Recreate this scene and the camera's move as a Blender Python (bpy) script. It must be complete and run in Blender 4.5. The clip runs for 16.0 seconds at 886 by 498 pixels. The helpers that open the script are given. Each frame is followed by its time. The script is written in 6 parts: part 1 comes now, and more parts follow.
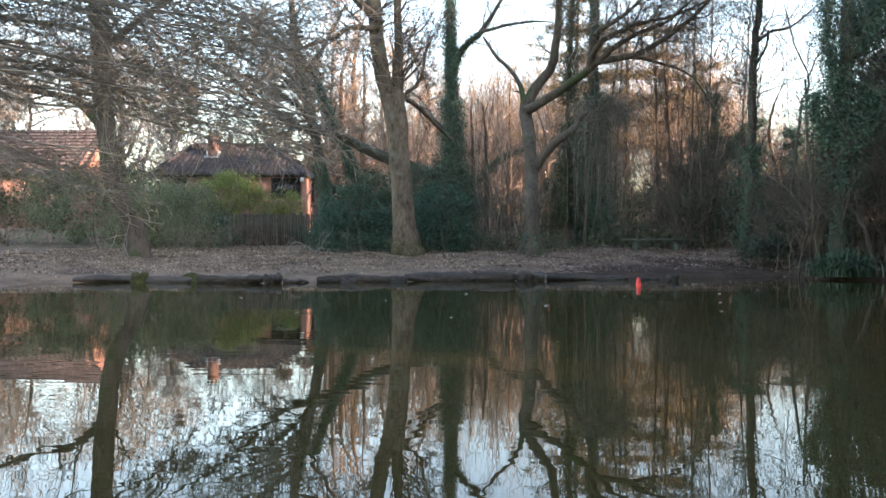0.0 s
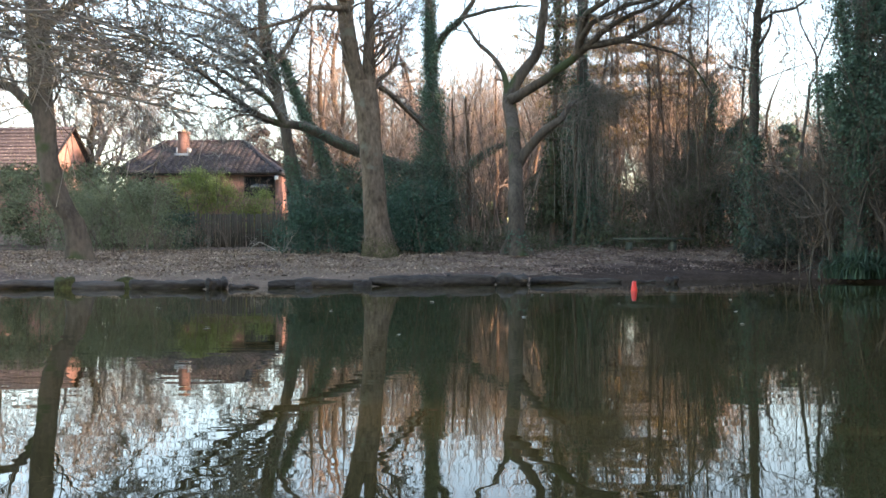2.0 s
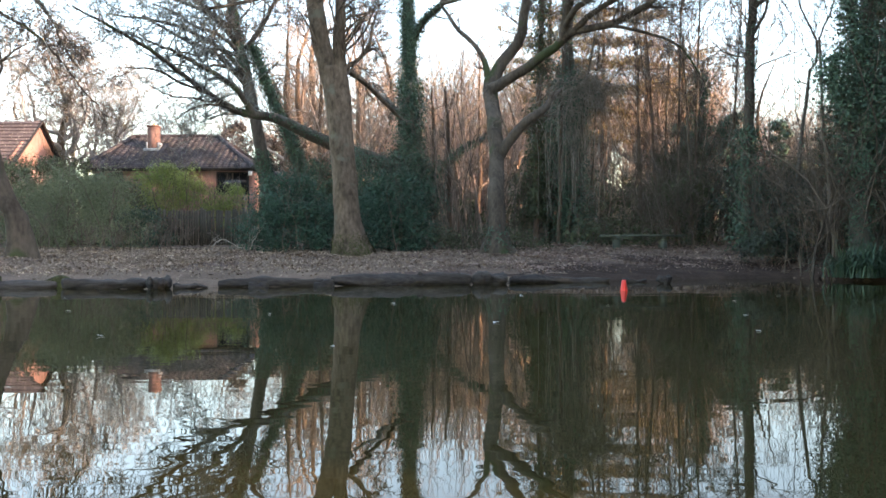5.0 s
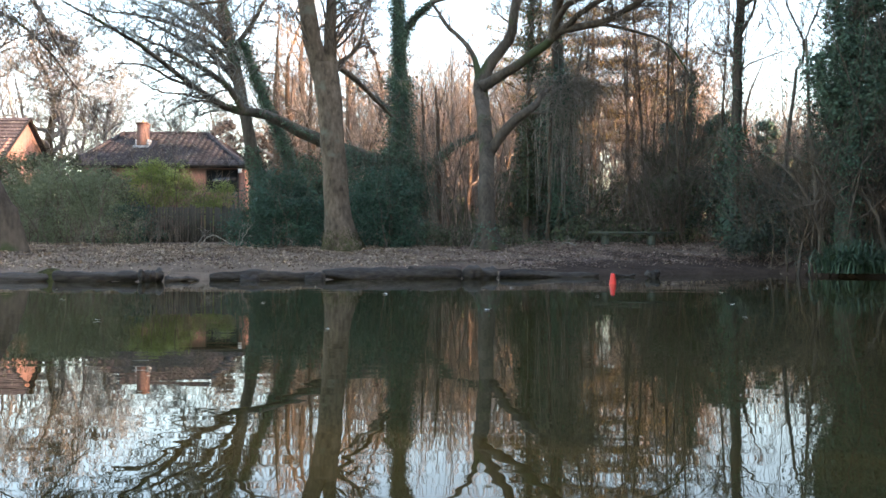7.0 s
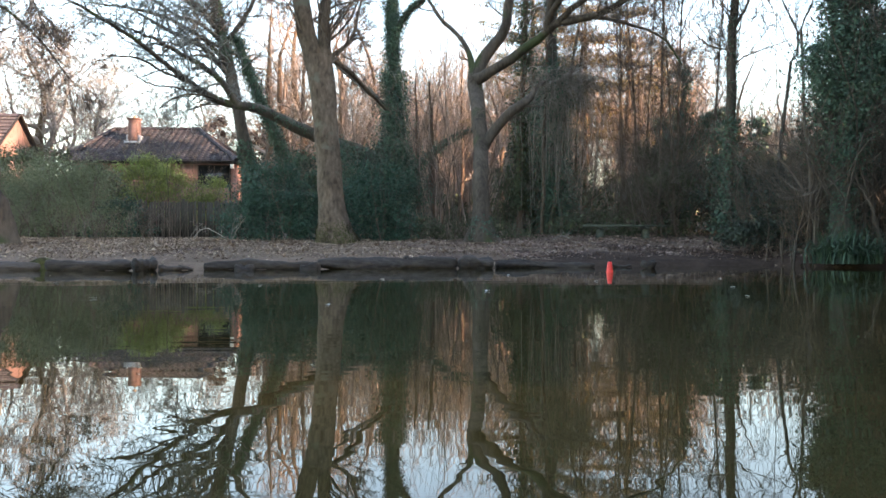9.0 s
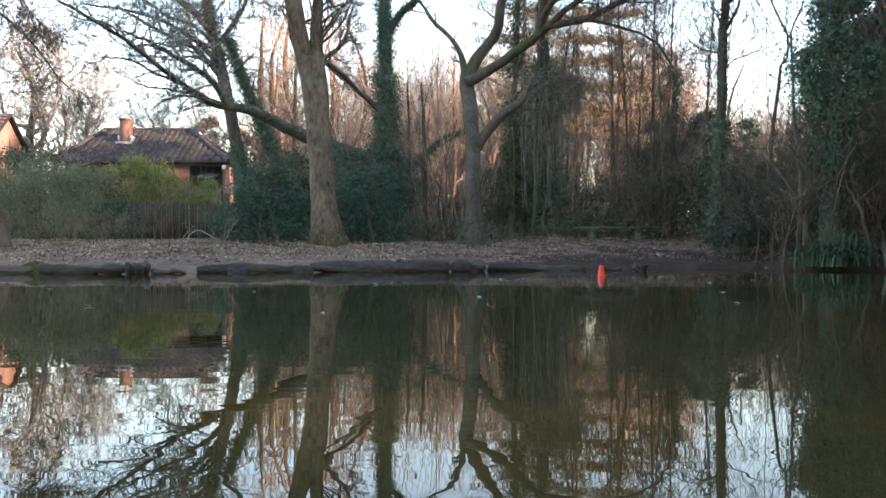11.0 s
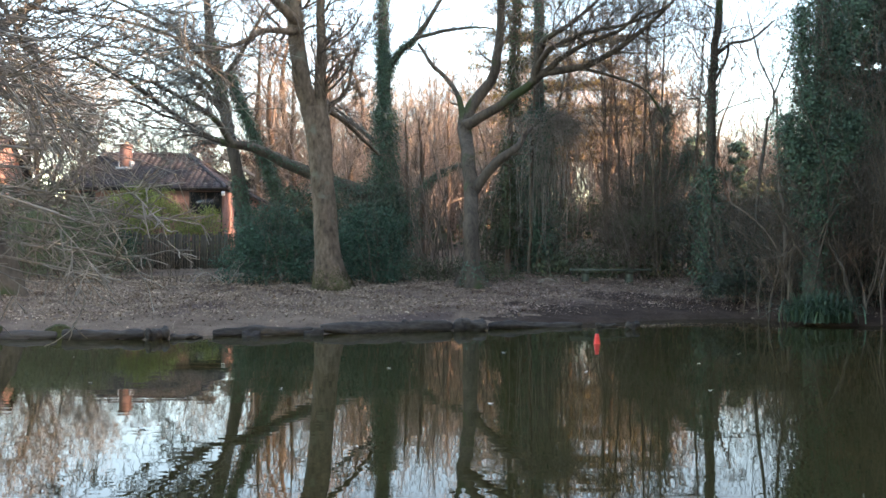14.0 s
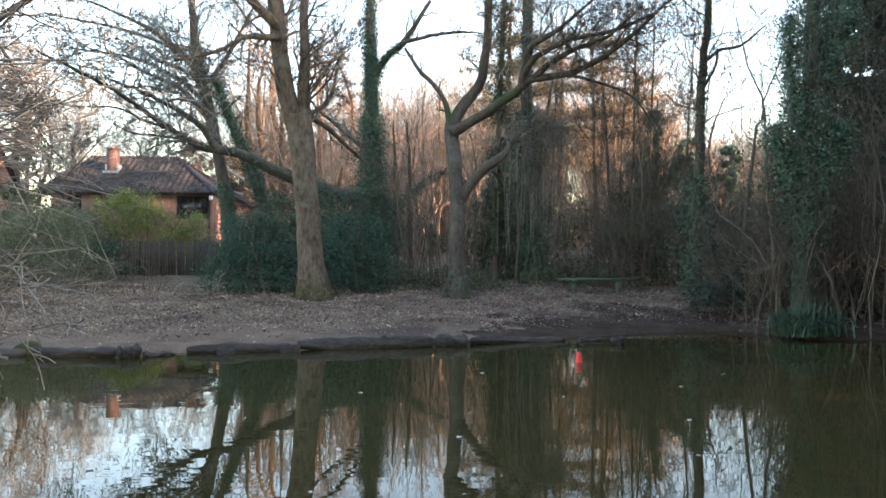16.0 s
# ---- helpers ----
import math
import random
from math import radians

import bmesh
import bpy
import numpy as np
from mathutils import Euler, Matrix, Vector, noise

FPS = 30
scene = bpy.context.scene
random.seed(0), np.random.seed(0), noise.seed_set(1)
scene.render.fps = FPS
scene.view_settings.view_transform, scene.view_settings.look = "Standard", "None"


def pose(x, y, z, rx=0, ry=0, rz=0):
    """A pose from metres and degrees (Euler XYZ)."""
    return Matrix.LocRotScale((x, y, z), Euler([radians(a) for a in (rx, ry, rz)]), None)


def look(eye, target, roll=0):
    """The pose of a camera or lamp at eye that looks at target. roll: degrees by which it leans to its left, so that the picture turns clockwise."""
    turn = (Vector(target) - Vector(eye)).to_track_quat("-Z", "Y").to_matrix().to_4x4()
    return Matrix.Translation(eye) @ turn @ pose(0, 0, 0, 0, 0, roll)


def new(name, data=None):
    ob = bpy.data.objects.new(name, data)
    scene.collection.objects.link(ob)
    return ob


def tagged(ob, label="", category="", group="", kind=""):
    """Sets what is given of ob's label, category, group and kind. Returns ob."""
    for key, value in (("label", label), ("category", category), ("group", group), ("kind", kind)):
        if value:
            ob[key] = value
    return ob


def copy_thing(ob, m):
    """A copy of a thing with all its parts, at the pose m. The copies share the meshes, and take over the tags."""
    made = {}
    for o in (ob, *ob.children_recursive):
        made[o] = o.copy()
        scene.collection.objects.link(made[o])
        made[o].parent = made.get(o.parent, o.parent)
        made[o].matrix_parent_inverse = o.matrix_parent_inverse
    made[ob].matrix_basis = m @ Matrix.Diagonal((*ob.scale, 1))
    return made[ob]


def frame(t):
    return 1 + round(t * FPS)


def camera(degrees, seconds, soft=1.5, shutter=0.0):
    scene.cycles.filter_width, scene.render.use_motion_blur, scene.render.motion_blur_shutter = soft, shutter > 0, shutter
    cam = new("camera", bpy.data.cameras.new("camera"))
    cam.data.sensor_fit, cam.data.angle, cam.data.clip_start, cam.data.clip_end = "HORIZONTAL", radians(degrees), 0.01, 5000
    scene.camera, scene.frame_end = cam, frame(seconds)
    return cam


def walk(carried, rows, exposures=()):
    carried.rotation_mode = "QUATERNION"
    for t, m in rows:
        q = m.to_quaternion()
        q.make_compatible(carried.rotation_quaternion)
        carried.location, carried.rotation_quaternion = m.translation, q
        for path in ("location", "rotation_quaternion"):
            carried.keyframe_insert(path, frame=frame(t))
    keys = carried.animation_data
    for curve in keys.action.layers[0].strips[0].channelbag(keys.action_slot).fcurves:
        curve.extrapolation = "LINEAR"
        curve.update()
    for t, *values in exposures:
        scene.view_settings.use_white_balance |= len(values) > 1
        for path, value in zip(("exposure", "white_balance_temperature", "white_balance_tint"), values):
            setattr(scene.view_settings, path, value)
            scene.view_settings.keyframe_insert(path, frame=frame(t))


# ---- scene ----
cam = camera(55.1, 16.0, 1.6)
PATH = [
    (0, (0.354, -0.254, 0.944), (0.306, 1.745, 0.929), 0.1),
    (0.5, (0.412, 0.299, 0.922), (0.37, 2.298, 0.907), 0.0),
    (1, (0.493, 0.902, 0.901), (0.457, 2.901, 0.888), 0.0),
    (1.5, (0.596, 1.512, 0.885), (0.565, 3.511, 0.873), -0.1),
    (2, (0.74, 2.157, 0.881), (0.715, 4.157, 0.871), -0.1),
    (2.5, (0.877, 2.738, 0.859), (0.856, 4.737, 0.85), -0.1),
    (3, (0.957, 3.318, 0.837), (0.942, 5.318, 0.826), -0.1),
    (3.5, (1.005, 3.714, 0.831), (0.997, 5.714, 0.825), 0.0),
    (4, (1.03, 3.863, 0.816), (1.027, 5.863, 0.807), 0.0),
    (6.5, (1.037, 3.804, 0.709), (1.063, 5.804, 0.7), 0.0),
    (7, (0.998, 3.746, 0.66), (1.031, 5.746, 0.652), 0.1),
    (7.5, (0.992, 3.664, 0.58), (1.028, 5.664, 0.57), 0.1),
    (8, (0.973, 3.656, 0.527), (1.017, 5.655, 0.517), 0.1),
    (8.5, (0.942, 3.746, 0.486), (0.991, 5.746, 0.479), 0.1),
    (9, (0.916, 3.821, 0.466), (0.969, 5.82, 0.457), 0.1),
    (11.5, (0.891, 3.693, 0.608), (0.967, 5.691, 0.598), 0.1),
    (12, (0.852, 3.618, 0.901), (0.931, 5.616, 0.891), 0.1),
    (12.5, (0.804, 3.533, 1.27), (0.886, 5.531, 1.262), 0.1),
    (13, (0.714, 3.323, 1.59), (0.8, 5.321, 1.586), 0.2),
    (13.5, (0.646, 3.056, 1.715), (0.735, 5.054, 1.71), 0.2),
    (14, (0.606, 2.901, 1.76), (0.7, 4.899, 1.756), 0.2),
    (14.5, (0.674, 2.854, 1.81), (0.769, 4.851, 1.804), 0.2),
    (15, (0.737, 2.912, 1.857), (0.835, 4.91, 1.85), 0.2),
    (15.5, (0.845, 3.039, 1.936), (0.947, 5.036, 1.93), 0.2),
    (16, (0.935, 3.25, 2.065), (1.039, 5.248, 2.059), 0.2),
]
walk(cam, [(t, look(eye, target, roll)) for t, eye, target, roll in PATH], [(0, 3.02, 6800, 18), (16, 3.02, 6800, 18)])

# ---- world, sun and exposure ----
SUN_DIR = Vector((0.93, -0.37, 0.0)).normalized()
SUN_UP = radians(9.0)
world = bpy.data.worlds.new("sky")
scene.world = world
world.use_nodes = True
wn = world.node_tree.nodes
sky = wn.new("ShaderNodeTexSky")
sky.sky_type, sky.sun_disc = "NISHITA", False
sky.sun_elevation, sky.sun_rotation = SUN_UP, math.atan2(SUN_DIR.x, SUN_DIR.y)
sky.air_density, sky.dust_density, sky.ozone_density = 1.0, 1.0, 1.0
wn["Background"].inputs["Strength"].default_value = 0.15
world.node_tree.links.new(sky.outputs["Color"], wn["Background"].inputs["Color"])
sun = new("sun", bpy.data.lights.new("sun", "SUN"))
sun.data.energy, sun.data.angle, sun.data.color = 2.45, radians(0.6), (1.0, 0.73, 0.53)
sun.matrix_world = look(SUN_DIR * 80 * math.cos(SUN_UP) + Vector((0, 0, 80 * math.sin(SUN_UP))), (0, 0, 0))

# ---- materials ----


def material(name, a, b, scale=4.0, rough=0.85, bump=0.3, bump_scale=None, stretch=(1, 1, 1), island=0.0, spots=None, spec=0.3):
    """Two colours mixed by noise at two scales, with relief; island: how much each separate piece varies."""
    m = bpy.data.materials.new(name)
    m.use_nodes = True
    n, link = m.node_tree.nodes, m.node_tree.links.new
    p = n["Principled BSDF"]
    p.inputs["Roughness"].default_value = rough
    p.inputs["Specular IOR Level"].default_value = spec
    co, mp = n.new("ShaderNodeTexCoord"), n.new("ShaderNodeMapping")
    mp.inputs["Scale"].default_value = stretch
    link(co.outputs["Object"], mp.inputs["Vector"])
    n1, n2 = n.new("ShaderNodeTexNoise"), n.new("ShaderNodeTexNoise")
    n1.inputs["Scale"].default_value, n1.inputs["Detail"].default_value = scale, 6
    n2.inputs["Scale"].default_value, n2.inputs["Detail"].default_value = bump_scale or scale * 6, 5
    link(mp.outputs["Vector"], n1.inputs["Vector"])
    link(mp.outputs["Vector"], n2.inputs["Vector"])
    add = n.new("ShaderNodeMath")
    add.operation = "MULTIPLY_ADD"
    link(n1.outputs["Fac"], add.inputs[0])
    add.inputs[1].default_value = 0.6
    half = n.new("ShaderNodeMath")
    half.operation = "MULTIPLY"
    half.inputs[1].default_value = 0.4
    link(n2.outputs["Fac"], half.inputs[0])
    link(half.outputs[0], add.inputs[2])
    ramp = n.new("ShaderNodeValToRGB")
    ramp.color_ramp.elements[0].position, ramp.color_ramp.elements[1].position = 0.36, 0.64
    ramp.color_ramp.elements[0].color, ramp.color_ramp.elements[1].color = (*a, 1), (*b, 1)
    link(add.outputs[0], ramp.inputs["Fac"])
    colour = ramp.outputs["Color"]
    if spots:
        vor = n.new("ShaderNodeTexNoise")
        vor.inputs["Scale"].default_value, vor.inputs["Detail"].default_value = spots[1], 3
        link(co.outputs["Object"], vor.inputs["Vector"])
        r2 = n.new("ShaderNodeValToRGB")
        r2.color_ramp.elements[0].position, r2.color_ramp.elements[1].position = spots[2], spots[2] + 0.08
        r2.color_ramp.elements[0].color, r2.color_ramp.elements[1].color = (0, 0, 0, 1), (1, 1, 1, 1)
        link(vor.outputs["Fac"], r2.inputs["Fac"])
        mx = n.new("ShaderNodeMix")
        mx.data_type = "RGBA"
        mx.inputs[7].default_value = (*spots[0], 1)
        link(r2.outputs["Color"], mx.inputs[0])
        link(colour, mx.inputs[6])
        colour = mx.outputs[2]
    if island:
        g, hsv = n.new("ShaderNodeNewGeometry"), n.new("ShaderNodeHueSaturation")
        oi = n.new("ShaderNodeObjectInfo")
        both = n.new("ShaderNodeMath")
        both.operation = "ADD"
        link(g.outputs["Random Per Island"], both.inputs[0])
        link(oi.outputs["Random"], both.inputs[1])
        frac = n.new("ShaderNodeMath")
        frac.operation = "FRACT"
        link(both.outputs[0], frac.inputs[0])
        rng = n.new("ShaderNodeMapRange")
        rng.inputs["To Min"].default_value, rng.inputs["To Max"].default_value = 1 - island, 1 + island
        link(frac.outputs[0], rng.inputs["Value"])
        link(rng.outputs["Result"], hsv.inputs["Value"])
        hue = n.new("ShaderNodeMapRange")
        hue.inputs["To Min"].default_value, hue.inputs["To Max"].default_value = 0.5 - 0.05 * island, 0.5 + 0.05 * island
        link(n2.outputs["Fac"], hue.inputs["Value"])
        link(hue.outputs["Result"], hsv.inputs["Hue"])
        link(colour, hsv.inputs["Color"])
        colour = hsv.outputs["Color"]
    link(colour, p.inputs["Base Color"])
    if bump:
        bm = n.new("ShaderNodeBump")
        bm.inputs["Strength"].default_value, bm.inputs["Distance"].default_value = bump, 0.03
        link(n2.outputs["Fac"], bm.inputs["Height"])
        link(bm.outputs["Normal"], p.inputs["Normal"])
    return m


BARK = material("grey_bark", (0.058, 0.043, 0.030), (0.178, 0.136, 0.098), 3.0, 0.9, 1.0, 12, (1, 1, 0.5), spots=((0.140, 0.132, 0.098), 1.7, 0.60), spec=0.15)
BARK_OAK = material("brown_mossy_bark", (0.046, 0.037, 0.028), (0.122, 0.098, 0.075), 2.4, 0.9, 1.0, 14, (1, 1, 0.4), spots=((0.056, 0.066, 0.030), 1.0, 0.57), spec=0.15)
BARK_DARK = material("dark_bark", (0.046, 0.039, 0.031), (0.125, 0.108, 0.086), 2.0, 0.9, 0.6, 16, (1, 1, 0.25), spots=((0.06, 0.08, 0.035), 0.8, 0.6))
BARK_RED = material("brown_bark", (0.0738, 0.0451, 0.02952), (0.164, 0.1066, 0.0697), 2.0, 0.9, 0.5, 14, (1, 1, 0.3))
TWIG = material("twig_bark", (0.0738, 0.0562, 0.0425), (0.1722, 0.1364, 0.1035), 1.2, 0.85, 0, island=0.35)
TWIG_GREY = material("lichen_grey_twig", (0.100, 0.102, 0.092), (0.250, 0.255, 0.232), 1.2, 0.85, 0, island=0.35)
TWIG_RED = material("reddish_twig", (0.19, 0.135, 0.105), (0.38, 0.285, 0.225), 0.8, 0.85, 0, island=0.35)
TWIG_FAR = material("grey_pink_twig", (0.145, 0.130, 0.120), (0.300, 0.268, 0.248), 0.8, 0.85, 0, island=0.35)
TWIG_NEAR = material("pale_twig", (0.150, 0.130, 0.106), (0.300, 0.264, 0.216), 2.0, 0.75, 0, island=0.3)
IVY = material("ivy_leaf", (0.029, 0.058, 0.036), (0.080, 0.130, 0.076), 1.5, 0.5, 0, island=0.4)
LAUREL = material("laurel_leaf", (0.016, 0.046, 0.027), (0.040, 0.092, 0.054), 1.0, 0.55, 0, island=0.2)
# ivy leaf made darker and browner: the thickets' shade put into its colour
SHADED_LEAF = material("shaded_thicket_leaf", (0.015, 0.024, 0.015), (0.046, 0.060, 0.036), 1.2, 0.5, 0, island=0.45)
DULL_LEAF = material("dull_green_leaf", (0.040, 0.050, 0.024), (0.092, 0.104, 0.052), 1.0, 0.75, 0, island=0.2)
SOFT_LEAF = material("soft_grey_green_leaf", (0.098, 0.116, 0.064), (0.195, 0.215, 0.122), 0.9, 0.75, 0, island=0.22)
BRIGHT_LEAF = material("bright_green_leaf", (0.130, 0.170, 0.040), (0.245, 0.290, 0.082), 0.8, 0.7, 0, island=0.25)
# needles turned orange: the low sun's glow is put into their colour
PINE = material("sunlit_pine_needle", (0.125, 0.088, 0.030), (0.25, 0.170, 0.064), 0.6, 0.6, 0, island=0.4)
RUSSET_LEAF = material("russet_dead_leaf", (0.120, 0.078, 0.062), (0.38, 0.275, 0.225), 1.1, 0.8, 0, island=0.6, spec=0.15)
BROWN_LEAF = material("dead_leaf", (0.155, 0.108, 0.075), (0.47, 0.358, 0.258), 1.1, 0.8, 0, island=0.5, spec=0.15)
IRIS = material("iris_blade", (0.022, 0.047, 0.030), (0.070, 0.115, 0.066), 2.0, 0.5, 0, island=0.5)
LITTER = material("leaf_litter_soil", (0.100, 0.070, 0.050), (0.205, 0.146, 0.106), 1.4, 1.0, 0.8, 16, spots=((0.090, 0.061, 0.050), 0.35, 0.56), spec=0.08)
MUD = material("wet_mud", (0.034, 0.023, 0.018), (0.078, 0.053, 0.040), 1.8, 1.0, 0.9, 14, spec=0.06)
LOG = material("wet_log", (0.018, 0.0160, 0.0150), (0.085, 0.074, 0.066), 2.2, 0.85, 1.0, 18, (0.3, 1, 1), spec=0.15)
MOSS = material("mossy_wood", (0.026, 0.024, 0.014), (0.085, 0.088, 0.034), 3.0, 0.95, 0.8, 18, spec=0.1)
MOSS_TUFT = material("moss_tuft", (0.040, 0.040, 0.018), (0.085, 0.088, 0.038), 3.0, 0.95, 0, island=0.3, spec=0.1)
BRICK = material("orange_brick", (0.235, 0.124, 0.100), (0.325, 0.185, 0.152), 3.0, 0.9, 0.2, 20)
# darker copy of BRICK; stands for the chimney front being out of the sun
SHADED_BRICK = material("shaded_brick", (0.090, 0.052, 0.043), (0.215, 0.122, 0.100), 2.5, 0.9, 0.3, 20)
MORTAR = material("lead_flashing", (0.26, 0.27, 0.28), (0.40, 0.40, 0.40), 3.0, 0.6, 0.2, 20)
TILE = material("brown_roof_tile", (0.026, 0.021, 0.023), (0.056, 0.046, 0.049), 1.5, 0.85, 0.3, 20, island=0.45, spots=((0.16, 0.15, 0.13), 9.0, 0.61))
FASCIA = material("dark_fascia", (0.01476, 0.01148, 0.00984), (0.0287, 0.02296, 0.01968), 3.0, 0.6, 0.1)
WINDOW_FRAME = material("brown_window_frame", (0.035, 0.024, 0.018), (0.06, 0.042, 0.032), 3.0, 0.5, 0.1)
FENCE = material("weathered_fence", (0.0451, 0.03772, 0.02788), (0.0984, 0.0861, 0.0656), 2.0, 0.9, 0.5, 24, (3, 3, 0.3), island=0.3)
BENCH = material("mossy_bench_wood", (0.0451, 0.05412, 0.03936), (0.1066, 0.1148, 0.0861), 3.0, 0.85, 0.4, 24, (0.4, 3, 3))
RED = material("red_plastic", (0.75, 0.045, 0.04), (0.85, 0.075, 0.06), 6.0, 0.35, 0.05)
BLACK = material("black_plastic", (0.012, 0.012, 0.012), (0.03, 0.03, 0.03), 6.0, 0.4, 0.05)
PALE = material("pale_scrap", (0.55, 0.53, 0.48), (0.75, 0.73, 0.68), 8.0, 0.6, 0.1)
RENDERED = material("cream_pot", (0.30, 0.20, 0.14), (0.42, 0.30, 0.2), 4.0, 0.8, 0.1)


def glass_material():
    m = bpy.data.materials.new("window_glass")
    m.use_nodes = True
    p = m.node_tree.nodes["Principled BSDF"]
    p.inputs["Base Color"].default_value = (0.02, 0.022, 0.025, 1)
    p.inputs["Roughness"].default_value = 0.05
    return m


def water_material():
    m = bpy.data.materials.new("pond_water")
    m.use_nodes = True
    n, link = m.node_tree.nodes, m.node_tree.links.new
    p = n["Principled BSDF"]
    p.inputs["IOR"].default_value, p.inputs["Roughness"].default_value = 1.38, 0.0
    co = n.new("ShaderNodeTexCoord")
    murk = n.new("ShaderNodeTexNoise")
    murk.inputs["Scale"].default_value = 0.25
    link(co.outputs["Object"], murk.inputs["Vector"])
    ramp = n.new("ShaderNodeValToRGB")
    ramp.color_ramp.elements[0].color, ramp.color_ramp.elements[1].color = (0.027, 0.0235, 0.0085, 1), (0.038, 0.032, 0.0115, 1)
    link(murk.outputs["Fac"], ramp.inputs["Fac"])
    link(ramp.outputs["Color"], p.inputs["Base Color"])
    height = None
    for scale, stretch, weight in ((0.8, (0.7, 1.3, 1), 0.5), (3.0, (0.32, 1.0, 1), 0.20), (9.0, (0.22, 1.0, 1), 0.10)):
        mp, tex, mul = n.new("ShaderNodeMapping"), n.new("ShaderNodeTexNoise"), n.new("ShaderNodeMath")
        mp.inputs["Scale"].default_value = stretch
        tex.inputs["Scale"].default_value, tex.inputs["Detail"].default_value = scale, 0.3
        link(co.outputs["Object"], mp.inputs["Vector"])
        link(mp.outputs["Vector"], tex.inputs["Vector"])
        mul.operation = "MULTIPLY_ADD"
        mul.inputs[1].default_value, mul.inputs[2].default_value = weight, 0.0
        link(tex.outputs["Fac"], mul.inputs[0])
        if height:
            link(height, mul.inputs[2])
        height = mul.outputs[0]
    bump = n.new("ShaderNodeBump")
    bump.inputs["Strength"].default_value, bump.inputs["Distance"].default_value = 1.0, WAVE
    link(height, bump.inputs["Height"])
    link(bump.outputs["Normal"], p.inputs["Normal"])
    return m


WAVE = 0.004
GLASS = glass_material()
WATER = water_material()

# ---- mesh tools ----


class Geo:
    """Gathers tubes, leaves and boxes, and turns them into one mesh."""

    def __init__(self):
        self.v, self.f, self.count, self.lines = [], [], 0, {}

    def quads(self, verts, faces):
        self.v.append(np.asarray(verts, float).reshape(-1, 3))
        self.f.append(np.asarray(faces, int).reshape(-1, 4) + self.count)
        self.count += len(self.v[-1])

    def tube(self, pts, radii, sides=3):
        self.lines.setdefault((len(pts), sides), []).append(np.column_stack((pts, radii)))

    def flush(self):
        for (n, k), rows in self.lines.items():
            a = np.array(rows)
            p, r = a[..., :3], a[..., 3]
            t = np.gradient(p, axis=1)
            t /= np.linalg.norm(t, axis=2, keepdims=True) + 1e-9
            mean = t.mean(axis=1)
            ref = np.where(np.abs(mean[:, 2:3]) > 0.75, np.array([[1.0, 0.13, 0]]), np.array([[0.1, 0.05, 1.0]]))[:, None, :]
            s = np.cross(t, np.broadcast_to(ref, t.shape))
            s /= np.linalg.norm(s, axis=2, keepdims=True) + 1e-9
            u = np.cross(s, t)
            ang = np.arange(k) * 2 * np.pi / k
            ring = p[:, :, None] + r[:, :, None, None] * (s[:, :, None] * np.cos(ang)[None, None, :, None] + u[:, :, None] * np.sin(ang)[None, None, :, None])
            i, j = np.meshgrid(np.arange(n - 1), np.arange(k), indexing="ij")
            f = np.stack((i * k + j, i * k + (j + 1) % k, (i + 1) * k + (j + 1) % k, (i + 1) * k + j), -1).reshape(-1, 4)
            all_f = (f[None] + (np.arange(len(a)) * n * k)[:, None, None]).reshape(-1, 4)
            self.quads(ring.reshape(-1, 3), all_f)
        self.lines = {}

    def leaves(self, centre, out, size, narrow=0.6, fold=0.2, rng=None):
        """Kite-shaped leaves whose faces look along out, turned at random in their plane."""
        c, o = np.asarray(centre, float), np.asarray(out, float)
        o = o / (np.linalg.norm(o, axis=1, keepdims=True) + 1e-9)
        a = rng.normal(size=c.shape)
        a -= (a * o).sum(1, keepdims=True) * o
        a /= np.linalg.norm(a, axis=1, keepdims=True) + 1e-9
        b = np.cross(o, a)
        z = np.asarray(size, float).reshape(-1, 1) * np.ones((len(c), 1))
        v = np.stack((c - a * z * 0.5, c + b * z * narrow * 0.5 + o * z * fold - a * z * 0.08, c + a * z * 0.5, c - b * z * narrow * 0.5 + o * z * fold - a * z * 0.08), 1)
        self.quads(v, np.arange(len(c) * 4).reshape(-1, 4))

    def box(self, lo, hi):
        x0, y0, z0 = lo
        x1, y1, z1 = hi
        self.quads([(x0, y0, z0), (x1, y0, z0), (x1, y1, z0), (x0, y1, z0), (x0, y0, z1), (x1, y0, z1), (x1, y1, z1), (x0, y1, z1)],
                   [(0, 3, 2, 1), (4, 5, 6, 7), (0, 1, 5, 4), (1, 2, 6, 5), (2, 3, 7, 6), (3, 0, 4, 7)])

    def mesh(self, name, mat, smooth=False):
        self.flush()
        v = np.concatenate(self.v)
        f = np.concatenate(self.f)
        me = bpy.data.meshes.new(name)
        me.vertices.add(len(v))
        me.vertices.foreach_set("co", v.astype(np.float32).ravel())
        me.loops.add(len(f) * 4)
        me.loops.foreach_set("vertex_index", f.astype(np.int32).ravel())
        me.polygons.add(len(f))
        me.polygons.foreach_set("loop_start", (np.arange(len(f)) * 4).astype(np.int32))
        if smooth:
            me.polygons.foreach_set("use_smooth", np.ones(len(f), bool))
        me.update(calc_edges=True)
        me.validate()
        me.materials.append(mat)
        return me


def part(name, geo, mat, parent, label="", smooth=False):
    ob = new(name, geo.mesh(name, mat, smooth) if isinstance(geo, Geo) else geo)
    ob.parent = parent
    if label:
        tagged(ob, label)
    return ob


def thing(name, at, label, category, group="", kind=""):
    ob = new(name)
    ob.empty_display_size = 0.2
    ob.location = at
    return tagged(ob, label, category, group, kind)


